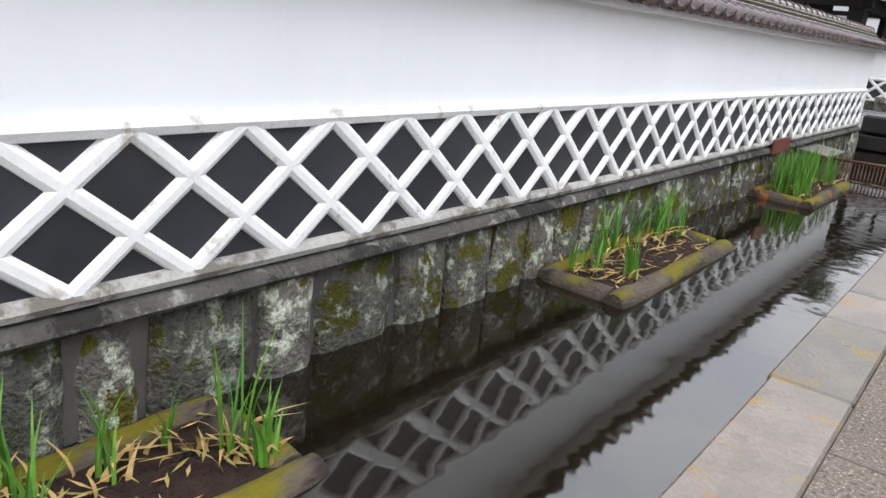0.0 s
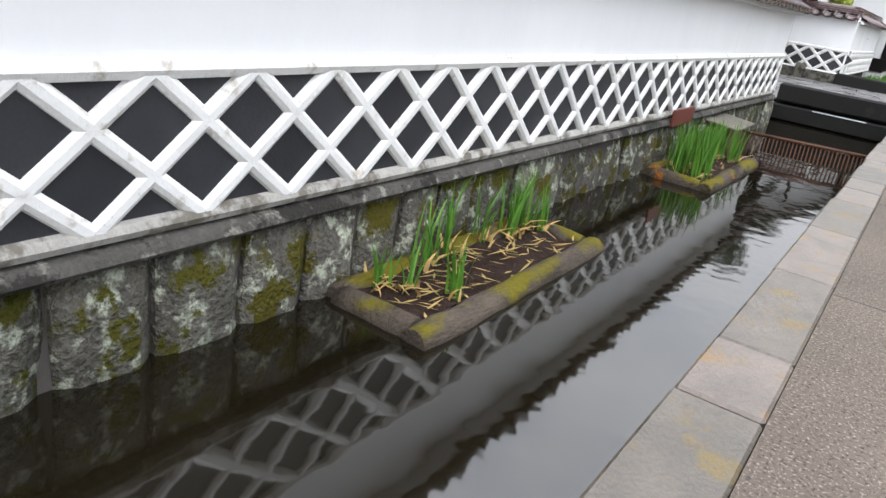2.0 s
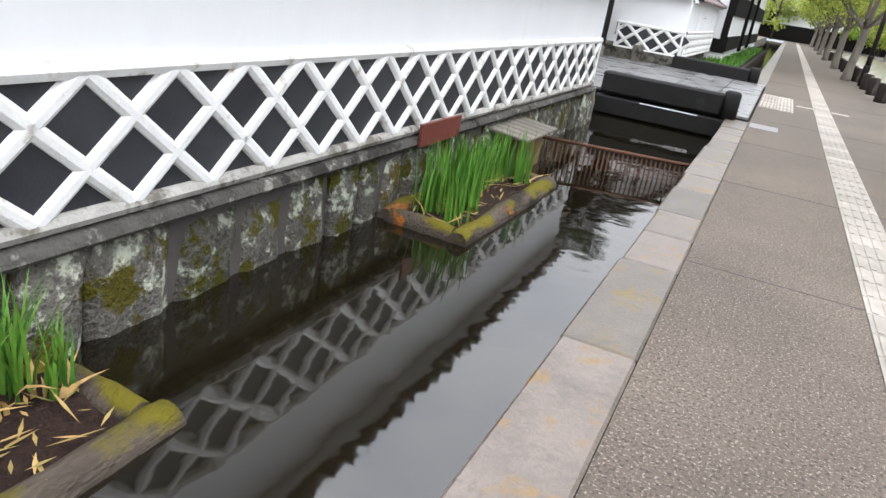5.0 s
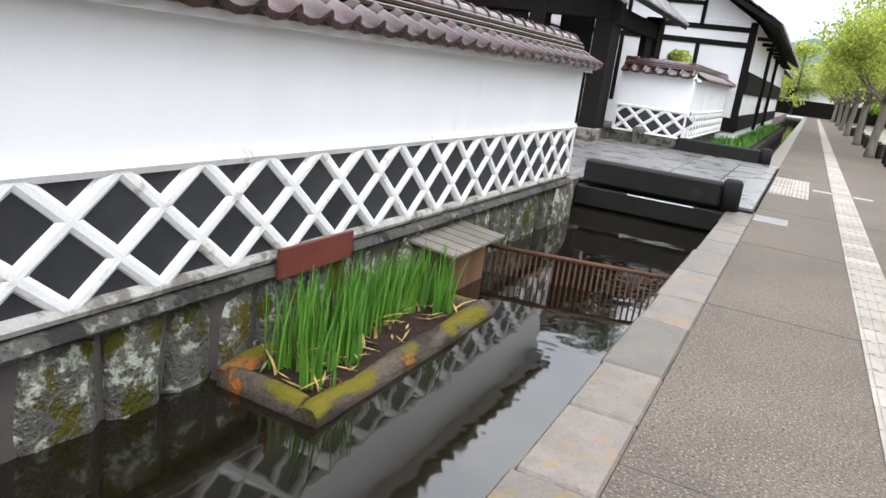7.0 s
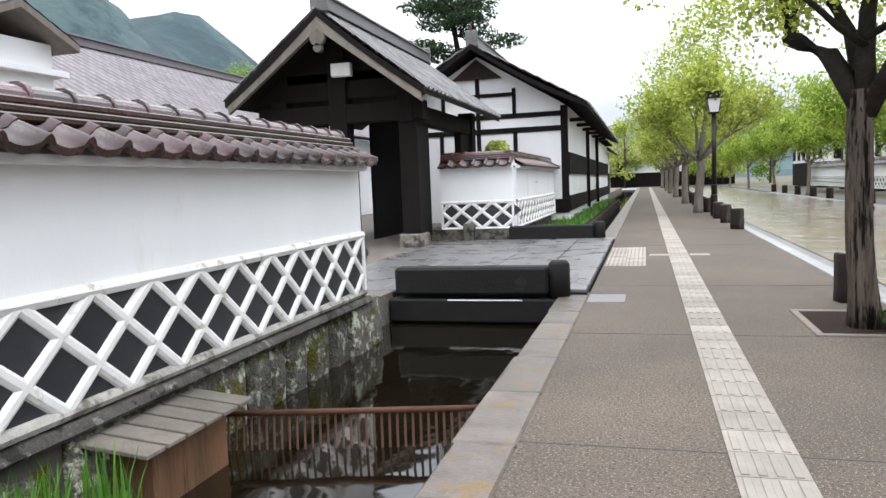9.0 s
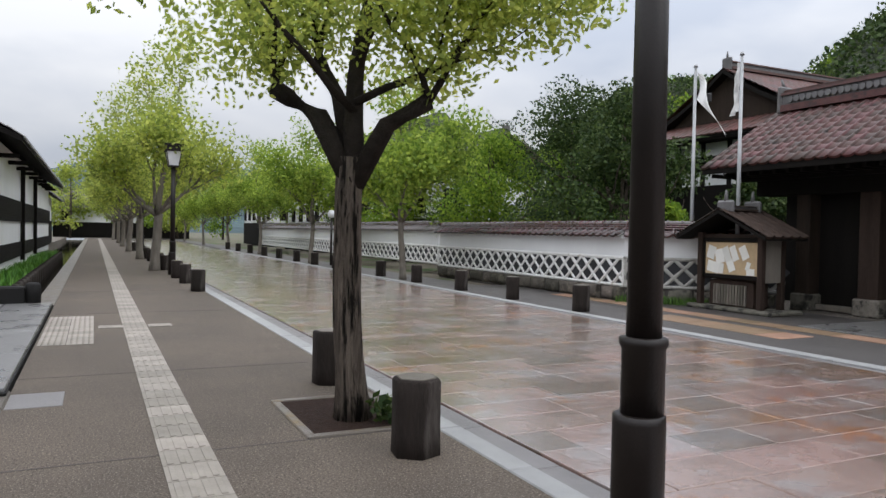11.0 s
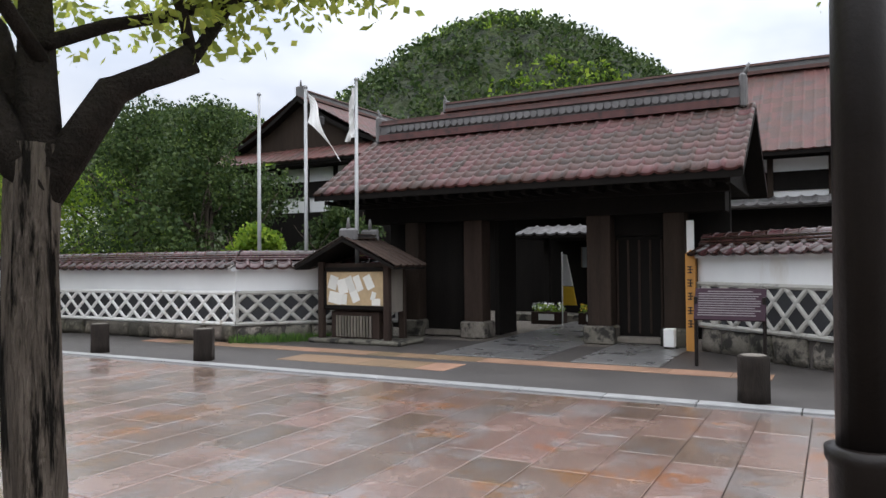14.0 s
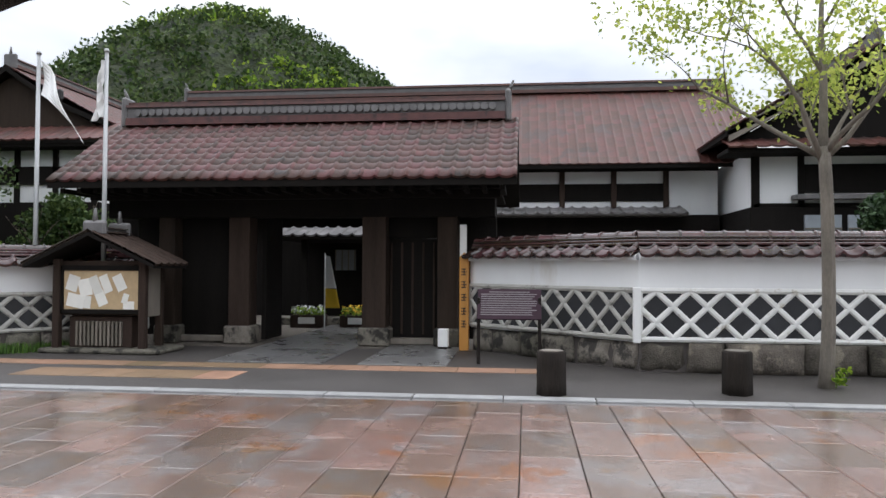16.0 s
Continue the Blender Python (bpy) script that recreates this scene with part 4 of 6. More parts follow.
ret = lattice_wall("wall_return", (-3.9, 24.95, 0), 0, 1.7, 0.33, 0.92, 1.72, label="short white lattice wall beside the gate", base_z=0.0)
lattice_wall("wall_canal_far", (WALL_X, 25.28, 0), 90, 7.2, 0.33, 0.92, 1.72, label="white lattice wall running on behind the iris bed", base_z=0.0, singles=False)
bm = bmesh.new()
box(bm, -4.3, -2.3, 24.9, 32.4, 0.0, 0.32)
structure("wall_far_base", bm, STONE_PALE, "low stone base of the far wall", "wall")
boxes_st = bmesh.new()
box(boxes_st, -3.35, -3.1, 24.7, 24.95, 0.0, 0.45, 0.03)
tagged(part("stone_marker", boxes_st, STONE_PALE, None), "small pale stone marker at the wall foot", "stone")

# storehouse beyond the wall
sh = thing("storehouse", "white half-timbered storehouse with a dark gable roof", "house", at=(-4.6, 44, 0))
boxes("wall", sh, PLASTER, [(-7.6, -1.75, 32.6, 58, 0.05, 3.75)])
b = bmesh.new()
prism(b, [(-7.6, 3.74), (-4.65, 5.5), (-1.75, 3.74)], 32.62, 32.8)
part("gable_wall", b, PLASTER, sh)
gable_roof(sh, "y", 31.8, 58.6, -4.65, 3.6, 3.72, 5.75, KAWARA_GREY, tile=0.42, ridge_h=0.4, curve=0.12)
boxes("timber", sh, DARKWOOD, [(-1.95, -1.73, 32.57, 32.75, 0.3, 3.75), (-7.6, -1.74, 32.56, 32.7, 3.42, 3.58), (-7.6, -1.74, 32.56, 32.7, 2.95, 3.12), (-3.5, -3.36, 32.57, 32.7, 0.8, 3.0), (-4.72, -4.58, 32.57, 32.7, 0.8, 5.2), (-6.0, -5.86, 32.57, 32.7, 0.8, 3.0), (-5.9, -3.4, 32.56, 32.7, 4.15, 4.27), (-3.5, -3.38, 32.56, 32.7, 3.5, 4.4), (-5.9, -5.78, 32.56, 32.7, 3.5, 4.4)])
boxes("dado_board", sh, DARKWOOD, [(-1.74, -1.68, 32.6, 58, 0.35, 0.85), (-1.74, -1.68, 32.6, 58, 1.55, 2.25), (-5.5, -1.73, 32.54, 32.6, 0.3, 0.75)])
for k in range(9):
    boxes("rafter_bracket", sh, DARKWOOD, [(-1.75, -1.25, 33.5 + k * 2.6, 33.62 + k * 2.6, 3.28, 3.4)])
boxes("post", sh, DARKWOOD, [(-1.72, -1.58, 45.9, 46.1, 0.2, 3.5), (-1.72, -1.58, 39.9, 40.05, 0.2, 3.5)])
b = bmesh.new()
prism(b, [(-5.5, 4.75), (-4.65, 5.4), (-3.8, 4.75)], 32.5, 32.58)
part("gable_vent", b, OLDWOOD, sh, "brown boarded gable vent")

# iris bed in the canal beyond the bridge, with log edging
rng = random.Random(21)
vv, ff = [], []
for _ in range(2600):
    x, y = rng.uniform(-2.1, -1.0), rng.uniform(25.3, 52)
    v, f = blades(rng, 1, 0.01, 0.42, 0.3, 0.05)
    o = len(vv)
    vv += [(a + x, b_ + y, c - 0.15) for a, b_, c in v]
    ff += [tuple(o + i for i in q) for q in f]
tagged(quads("iris_bed", vv, ff, GRASS), "long bed of bright green iris leaves along the canal", "plants", kind="stuff")
bm = bmesh.new()
box(bm, -2.15, -0.95, 25.2, 52, -0.9, -0.1)
structure("bed_soil", bm, SOIL, "dark soil of the long iris bed", "soil")
log = None
for k in range(30):
    if log is None:
        log = thing("edging_log", "short dark round log post edging the iris bed", "log post", group="log posts along the iris bed")
        b = bmesh.new()
        tube(b, [(0, 0, -0.8), (0, 0, 0.14), (0, 0, 0.17)], [0.11, 0.11, 0.08], 9)
        part("log", b, BOLLARD, log)
        log.location = (-0.85, 25.6, 0)
    else:
        copy_thing(log, Matrix.Translation((-0.85, 25.6 + k * 0.85, 0)))

# roofs behind the canal wall
bh = thing("garden_house", "low house with a wide plum-grey tiled roof behind the wall", "house", at=(-16, 30, 0))
boxes("wall", bh, PLASTER, [(-19, -12.6, 18, 46, 0.05, 3.65)])
gable_roof(bh, "y", 17, 47, -16, 4.2, 3.7, 6.0, KAWARA_PLUM, tile=0.36, ridge_h=0.35)
kb_ = thing("roof_turret", "small white-walled turret with a tiled roof", "turret", at=(-12.0, 19.6, 0))
boxes("wall", kb_, PLASTER, [(-13.2, -10.4, 18.5, 20.6, 0.05, 4.35)])
boxes("sill_band", kb_, PLASTER, [(-13.4, -10.2, 18.3, 20.8, 3.72, 3.84)])
gable_roof(kb_, "x", -13.6, -10.0, 19.55, 1.35, 4.35, 4.95, KAWARA_GREY, tile=0.34, ridge_h=0.2, soffit=GREYWOOD)

# ---- gatehouse across the road ----
gh = thing("gatehouse", "large black timber gatehouse under a red-brown tiled gable roof", "gatehouse", at=(14.5, 18, 0))
gable_roof(gh, "y", 13.9, 22.1, 14.75, 2.25, 2.93, 4.30, KAWARA_GATE, tile=0.25, ridge_h=0.48, singles=True)
boxes("pillar", gh, OLDWOOD, [(13.65, 14.05, 18.85, 19.25, 0.3, 2.9), (13.65, 14.05, 16.28, 16.72, 0.3, 2.9), (13.65, 14.0, 14.98, 15.34, 0.3, 2.9), (13.65, 14.0, 20.3, 20.62, 0.3, 2.9)])
boxes("pillar_stone", gh, STONE_PALE, [(13.58, 14.12, 18.78, 19.32, 0, 0.34), (13.58, 14.12, 16.21, 16.79, 0, 0.34), (13.58, 14.07, 14.92, 15.4, 0, 0.34), (13.58, 14.07, 20.24, 20.68, 0, 0.34)], 0.03)
boxes("lintel", gh, DARKWOOD, [(13.6, 14.1, 14.3, 21.6, 2.35, 2.78), (13.3, 13.55, 14.2, 21.8, 2.66, 2.84)])
boxes("boarding", gh, DARKWOOD, [(13.95, 14.03, 19.25, 20.3, 0.1, 2.4), (13.95, 14.03, 15.34, 16.28, 1.98, 2.4), (14.05, 15.9, 20.5, 20.6, 0.05, 3.2), (14.05, 15.9, 15.0, 15.1, 0.05, 3.2), (14.05, 14.95, 18.66, 18.76, 0.05, 2.5), (14.3, 14.4, 14.3, 15.05, 0.1, 3.6), (14.3, 14.4, 20.5, 21.4, 0.1, 3.6), (14.05, 15.9, 16.62, 16.7, 0.05, 2.5)])
boxes("side_door", gh, DARKWOOD, [(14.0, 14.05, 15.36, 16.26, 0.12, 1.96)])
for k in range(5):
    boxes("door_batten", gh, OLDWOOD, [(13.975, 14.0, 15.42 + k * 0.2, 15.46 + k * 0.2, 0.2, 1.9)])
boxes("threshold", gh, GREYWOOD, [(13.8, 14.0, 15.36, 16.26, 0.03, 0.14), (13.8, 14.0, 19.28, 20.3, 0.03, 0.14)])
boxes("ceiling_board", gh, DARKWOOD, [(13.0, 16.5, 14.2, 21.8, 2.80, 2.86)])
for k in range(26):
    b = bmesh.new()
    box(b, 12.62, 13.6, 14.1 + k * 0.31, 14.18 + k * 0.31, 2.72, 2.80)
    part("rafter", b, DARKWOOD, gh)
b = bmesh.new()
prism(b, [(12.8, 2.9), (14.75, 4.2), (16.7, 2.9)], 14.25, 14.35)
part("gable_panel", b, DARKWOOD, gh)
b = bmesh.new()
prism(b, [(12.8, 2.9), (14.75, 4.2), (16.7, 2.9)], 21.65, 21.75)
part("gable_panel", b, DARKWOOD, gh)
rb_ = bmesh.new()
tube(rb_, [(-0.005, 0, 0), (0.02, 0, 0)], [0.072, 0.072], 10)
ring_me = mesh_of("ridge_disc", rb_, KAWARA_GREY)
for k in range(48):
    piece("ridge_disc", ring_me, gh, Matrix.Translation((14.56 - 14.5, 14.4 + k * 0.153 - 18, 4.30 + 0.25)) @ Matrix.Rotation(math.pi, 4, "Z"))
boxes("white_board", gh, WHITE, [(13.5, 13.54, 14.8, 14.92, 1.45, 2.2)], 0.004, "narrow white name board")

lattice_wall("wall_gate_right", (11.0, 12.2, 0), -90, 17, 0.46, 1.12, 1.6, label="white plaster wall with a black and white tile lattice along the pavement", base_z=0.0, pitch=0.46)
lattice_wall("wall_wing_right", (13.35, 14.72, 0), -132.4, 3.42, 0.46, 1.12, 1.6, rib_mat=RIB_OLD, label="white wing wall with a weathered grey lattice beside the gatehouse", base_z=0.0, pitch=0.42)
lattice_wall("wall_gate_left", (11.2, 32.6, 0), -90, 9.6, 0.36, 0.95, 1.43, label="white plaster wall with a black and white tile lattice beside the pavement", base_z=0.0, pitch=0.46)
lattice_wall("wall_wing_left", (11.2, 23.0, 0), -47.6, 3.2, 0.36, 0.95, 1.43, rib_mat=RIB_OLD, label="white wing wall with a weathered grey lattice beside the notice board", base_z=0.0, pitch=0.42)
lattice_wall("wall_street_far", (11.6, 64, 0), -90, 30.5, 0.36, 0.95, 1.5, label="long white lattice wall farther along the street", base_z=0.0, singles=False)
stone_face("wall_gate_right_base", 0.0, 0, 17, 0.0, 0.42, STONE_DARK, "big rough boulders at the foot of the white wall", rows=1, wmin=0.5, wmax=1.1, turn=180, origin=(10.96, 12.2, 0), seed=3, bulge=0.16)
stone_face("wall_wing_right_base", 0.0, 0, 3.4, 0.0, 0.42, STONE_PALE, "fitted pale stones at the foot of the wing wall", rows=1, wmin=0.4, wmax=0.7, turn=180 - 42.4, origin=(13.33, 14.7, 0), seed=4)
stone_face("wall_gate_left_base", 0.0, 0, 9.6, 0.0, 0.32, STONE_DARK, "rough dark stones at the foot of the white wall", rows=1, wmin=0.5, wmax=0.9, turn=180, origin=(11.16, 32.6, 0), seed=6, bulge=0.12)
stone_face("wall_wing_left_base", 0.0, 0, 3.1, 0.0, 0.32, STONE_PALE, "rough stones at the foot of the wing wall", rows=1, wmin=0.4, wmax=0.7, turn=180 + 42.4, origin=(11.18, 22.97, 0), seed=7)
bm = bmesh.new()
box(bm, 10.93, 11.03, 12.18, 12.28, 0.40, 1.17, 0.01)
tagged(part("corner_post", bm, WHITE, None), "white painted post at the wall corner", "post", kind="structure")


# ---- notice board ----
nb = thing("notice_board", "roofed wooden notice board with pinned papers beside the gate", "notice board", at=(12.1, 20.75, 0))
boxes("post", nb, OLDWOOD, [(11.86, 11.97, 21.4, 21.52, 0.05, 1.55), (11.86, 11.97, 19.9, 20.02, 0.05, 1.55), (12.4, 12.5, 21.4, 21.52, 0.05, 1.55), (12.4, 12.5, 19.9, 20.02, 0.05, 1.55)])
boxes("case", nb, OLDWOOD, [(11.95, 12.3, 19.97, 21.45, 0.62, 1.52)])
boxes("cork_panel", nb, CORK, [(11.93, 11.952, 20.05, 21.36, 0.72, 1.36)], 0.002, "tan pin board")
boxes("frame", nb, DARKWOOD, [(11.9, 11.95, 20.0, 21.42, 0.64, 0.72), (11.9, 11.95, 20.0, 21.42, 1.36, 1.44), (11.9, 11.95, 21.36, 21.44, 0.64, 1.44), (11.9, 11.95, 19.98, 20.05, 0.64, 1.44)])
boxes("side_panel", nb, GREYWOOD, [(11.97, 12.4, 19.92, 19.96, 0.6, 1.5)])
for yy, zz, ww, hh, rot in ((21.2, 1.15, 0.2, 0.26, 0.3), (20.98, 1.08, 0.22, 0.28, -0.2), (20.8, 1.12, 0.16, 0.3, -0.4), (20.62, 1.14, 0.15, 0.3, -0.4), (20.38, 1.16, 0.17, 0.27, -0.45), (20.7, 0.9, 0.17, 0.24, -0.4), (21.15, 0.86, 0.3, 0.22, 0.2), (20.22, 0.79, 0.19, 0.13, 0.0), (20.28, 0.9, 0.1, 0.16, 0.3), (20.98, 0.84, 0.2, 0.2, 0.1)):
    b = bmesh.new()
    box(b, -0.004, 0.0, -ww / 2, ww / 2, -hh / 2, hh / 2)
    b.transform(Matrix.Translation((11.928 - 0.002 * zz, yy, zz)) @ Matrix.Rotation(rot, 4, "X"))
    part("paper", b, PAPER, nb)
boxes("base_slab", nb, STONE_PALE, [(11.75, 12.65, 19.6, 21.7, 0.0, 0.09)], 0.03)
boxes("plinth", nb, OLDWOOD, [(12.0, 12.4, 20.2, 21.3, 0.09, 0.6)])
for k in range(12):
    boxes("plinth_slat", nb, GREYWOOD, [(11.96, 12.0, 20.36 + k * 0.07, 20.395 + k * 0.07, 0.12, 0.52)], 0.003)
gable_roof(nb, "x", 11.62, 12.75, 20.76, 1.12, 1.46, 1.98, OLDWOOD, thick=0.06, tile=0.19, ridge_h=0.1)

# ---- signs ----
sg = thing("info_sign", "low tilted information board with pale text on metal legs", "sign", at=(11.5, 14.0, 0))
b = bmesh.new()
box(b, -0.02, 0.02, -0.47, 0.47, -0.24, 0.24, 0.006)
b.transform(Matrix.Translation((11.47, 14.0, 0.89)) @ Matrix.Rotation(radians(25), 4, "Y"))
part("panel", b, SIGN_FACE, sg, "purple-brown panel")
rng = random.Random(31)
for k in range(11):
    b = bmesh.new()
    z = 0.19 - k * 0.036
    wv = 0.42 if k else 0.3
    box(b, -0.023, -0.0205, -wv + rng.uniform(0, 0.12), wv, z - 0.008, z + 0.008)
    b.transform(Matrix.Translation((11.47, 14.0, 0.89)) @ Matrix.Rotation(radians(25), 4, "Y"))
    part("text_line", b, SIGN_TEXT, sg)
boxes("leg", sg, LAMP_METAL, [(11.45, 11.5, 14.43, 14.48, 0, 1.0), (11.45, 11.5, 13.53, 13.58, 0, 1.0)])
op = thing("name_post", "square orange timber name post with black painted characters", "sign post", at=(13.3, 14.82, 0))
boxes("post", op, ORANGE, [(13.22, 13.38, 14.74, 14.90, 0, 1.62)], 0.008)
b = bmesh.new()
vs = [b.verts.new(p) for p in ((13.22, 14.74, 1.62), (13.38, 14.74, 1.62), (13.38, 14.90, 1.62), (13.22, 14.90, 1.62), (13.3, 14.82, 1.70))]
for i in range(4):
    b.faces.new([vs[i], vs[(i + 1) % 4], vs[4]])
part("cap", b, ORANGE, op)
for zz in (1.36, 1.14, 0.92, 0.68, 0.46):
    b = bmesh.new()
    for dz in (-0.05, 0.0, 0.05):
        box(b, 13.215, 13.2185, 14.775 + abs(dz) * 0.3, 14.865, zz + dz - 0.009, zz + dz + 0.009)
    box(b, 13.215, 13.2185, 14.81, 14.828, zz - 0.06, zz + 0.06)
    part("character", b, INK, op)
ml = thing("floor_lantern", "small white box lantern at the foot of the gate", "lantern", at=(13.35, 15.2, 0))
boxes("body", ml, WHITE, [(13.26, 13.44, 15.1, 15.28, 0.05, 0.36)])
boxes("base", ml, LAMP_METAL, [(13.27, 13.43, 15.11, 15.27, 0.0, 0.05)])

# ---- flag poles ----
for k, yy in enumerate((20.9, 22.15, 23.4)):
    fp = thing("flag_pole", "slim white flag pole behind the wall", "flag pole", at=(12.3, yy, 0), group="flag poles")
    b = bmesh.new()
    tube(b, [(12.3, yy, 0), (12.3, yy, 5.1)], [0.045, 0.032], 8)
    tube(b, [(12.3, yy, 5.1), (12.3, yy, 5.16)], [0.05, 0.03], 8)
    part("pole", b, STEEL, fp)
    if k < 2:
        vv, ff = [], []
        for i in range(9):
            for j in range(5):
                u, v = i / 8, j / 4
                if k == 0:
                    p = (12.3 + 0.06 * math.sin(v * 9 + i), yy + 0.04 + 0.14 * v * (0.4 + u), 5.0 - 1.0 * u - 0.1 * v)
                else:
                    p = (12.3 + 0.10 * math.sin(v * 5 + u * 3), yy - 0.04 - 0.75 * v * (0.6 + 0.4 * u), 5.0 - 0.6 * u - 0.6 * v * v - 0.25 * v)
                vv.append((p[0] - 12.3, p[1] - yy, p[2]))
        for i in range(8):
            for j in range(4):
                a = i * 5 + j
                ff.append((a, a + 1, a + 6, a + 5))
        fl = quads("flag", vv, ff, WHITE, fp, "limp white flag")
        md = fl.modifiers.new("thick", "SOLIDIFY")
        md.thickness = 0.004
        if k == 1:
            b = bmesh.new()
            box(b, 12.24, 12.36, yy - 0.45, yy - 0.28, 4.28, 4.48, 0.03)
            part("crest", b, INK, fp)

# ---- main house behind the gatehouse ----
mh = thing("main_house", "large two-storey house with a wide red tiled roof behind the gatehouse", "house", at=(24, 14, 0))
boxes("lower_wall", mh, DARKWOOD, [(21.6, 27, 8.4, 25, 0, 2.95)])
boxes("upper_wall", mh, PLASTER, [(21.8, 27, 8.4, 25, 2.95, 4.6)])
gable_roof(mh, "y", 7.4, 25.5, 24.4, 3.4, 4.33, 7.1, KAWARA_REST, tile=0.27, ridge_h=0.35)
boxes("skirt_roof", mh, KAWARA_GREY, [(20.9, 21.8, 9.4, 24, 2.88, 2.98)])
tiled_slope("skirt_tiles", mh, (21.8, 24, 3.15), (0, -14.6, 0), (-0.95, 0, -0.22), 44, 3, KAWARA_GREY)
boxes("window_band", mh, DARKWOOD, [(21.74, 21.8, 9.9, 24, 3.35, 3.85)])
boxes("timber", mh, OLDWOOD, [(21.7, 21.8, 9.75 + k * 1.45, 9.9 + k * 1.45, 2.95, 4.4) for k in range(10)])
boxes("eave_beam", mh, DARKWOOD, [(21.68, 21.8, 8.4, 25, 4.2, 4.42)])
for k in range(3):
    y0 = 16.9 + k * 0.9
    w = part("window", (lambda q: (box(q, 21.5, 21.58, y0, y0 + 0.6, 1.35, 1.95), q)[1])(bmesh.new()), glass_mat, mh, "small paned window")
    for dy in (0.0, 0.19, 0.38, 0.57):
        b = bmesh.new()
        box(b, 21.47, 21.5, y0 + dy, y0 + dy + 0.03, 1.35, 1.95)
        part("muntin", b, GREYWOOD, w)
pc = thing("porch", "dark inner porch with a low tiled roof beyond the gate", "porch", at=(19.5, 17.5, 0))
boxes("post", pc, DARKWOOD, [(19.0, 19.15, 16.6, 16.75, 0, 2.2), (19.0, 19.15, 19.4, 19.55, 0, 2.2)])
boxes("white_panel", pc, WHITE, [(18.9, 18.95, 16.75, 16.95, 1.1, 2.05)], 0.004)
boxes("roof_slab", pc, DARKWOOD, [(18.6, 21.6, 16.2, 20.2, 2.15, 2.25)])
tiled_slope("roof_tiles", pc, (19.6, 20.2, 2.46), (0, -4.0, 0), (-1.0, 0, -0.21), 13, 3, KAWARA_GREY)
boxes("step", pc, STONE_PALE, [(18.2, 19.0, 15.0, 20.2, 0, 0.18)], 0.02)

# right wing with front gable
rw = thing("house_wing", "projecting white house wing with dark timbers and a tiled front gable", "house", at=(20.5, 5.6, 0))
boxes("lower_wall", rw, DARKWOOD, [(19.2, 24, 2.0, 8.3, 0, 2.95)])
boxes("upper_wall", rw, PLASTER, [(19.3, 24, 2.1, 8.2, 2.95, 4.35)])
gable_roof(rw, "x", 18.7, 25, 5.5, 3.5, 4.75, 6.75, KAWARA_REST, tile=0.27, ridge_h=0.35, curve=0.15)
b = bmesh.new()
prism(b, [(2.4, 4.6), (5.5, 6.55), (8.6, 4.6)], 19.1, 19.25, "x")
part("gable_panel", b, DARKWOOD, rw)
for sgn in (-1, 1):
    b = bmesh.new()
    prism(b, [(5.5, 6.68), (5.5 + sgn * 3.45, 4.72), (5.5 + sgn * 3.4, 4.5), (5.5, 6.4)], 18.7, 18.82, "x")
    part("barge_board", b, GREYWOOD, rw)
tiled_slope("skirt_tiles", rw, (19.5, 9.0, 4.72), (0, -7.4, 0), (-1.1, 0, -0.4), 22, 4, KAWARA_REST)
boxes("skirt_deck", rw, DARKWOOD, [(18.5, 19.5, 1.6, 9.0, 4.2, 4.3)])
boxes("timber", rw, DARKWOOD, [(19.24, 19.3, 8.05, 8.25, 2.95, 4.3), (19.24, 19.3, 7.0, 7.15, 2.95, 4.3), (19.24, 19.3, 4.9, 5.05, 2.95, 4.3), (19.24, 19.3, 2.1, 8.2, 2.95, 3.05)])
boxes("window_band", rw, DARKWOOD, [(19.25, 19.3, 5.05, 7.0, 3.3, 4.0), (19.25, 19.3, 2.3, 4.9, 3.3, 4.0)])
boxes("sill_roof", rw, KAWARA_GREY, [(18.9, 19.3, 2.2, 7.3, 3.12, 3.24)])
for y0 in (5.2, 6.2):
    boxes("window", rw, glass_mat, [(19.12, 19.18, y0, y0 + 0.85, 2.1, 2.75)], 0.004, "paned window")
    boxes("muntin", rw, GREYWOOD, [(19.09, 19.12, y0 + 0.41, y0 + 0.45, 2.1, 2.75), (19.09, 19.12, y0, y0 + 0.85, 2.4, 2.44)], 0.003)

# hipped house left of the gatehouse
lh = thing("left_house", "old house with a red tiled gable roof behind the garden trees", "house", at=(22, 28.5, 0))
boxes("lower_wall", lh, DARKWOOD, [(19.4, 27, 25.4, 31.5, 0, 3.2)])
boxes("upper_wall", lh, PLASTER, [(19.5, 27, 25.5, 31.4, 3.2, 4.7)])
boxes("timber", lh, DARKWOOD, [(19.42, 19.5, 25.5 + k * 1.15, 25.65 + k * 1.15, 3.2, 4.7) for k in range(6)] + [(19.42, 19.5, 25.5, 31.4, 3.7, 4.2)])
tiled_slope("skirt_tiles", lh, (20.4, 32.2, 5.6), (0, -7.6, 0), (-1.6, 0, -0.75), 24, 5, KAWARA_REST)
boxes("skirt_deck", lh, DARKWOOD, [(18.9, 20.3, 24.8, 32.1, 4.66, 4.76)])
gable_roof(lh, "x", 19.6, 27, 28.4, 3.0, 5.5, 7.1, KAWARA_REST, tile=0.27, ridge_h=0.3, curve=0.15)
b = bmesh.new()
prism(b, [(25.8, 5.4), (28.4, 6.9), (31.0, 5.4)], 19.9, 20.05, "x")
part("gable_panel", b, OLDWOOD, lh)

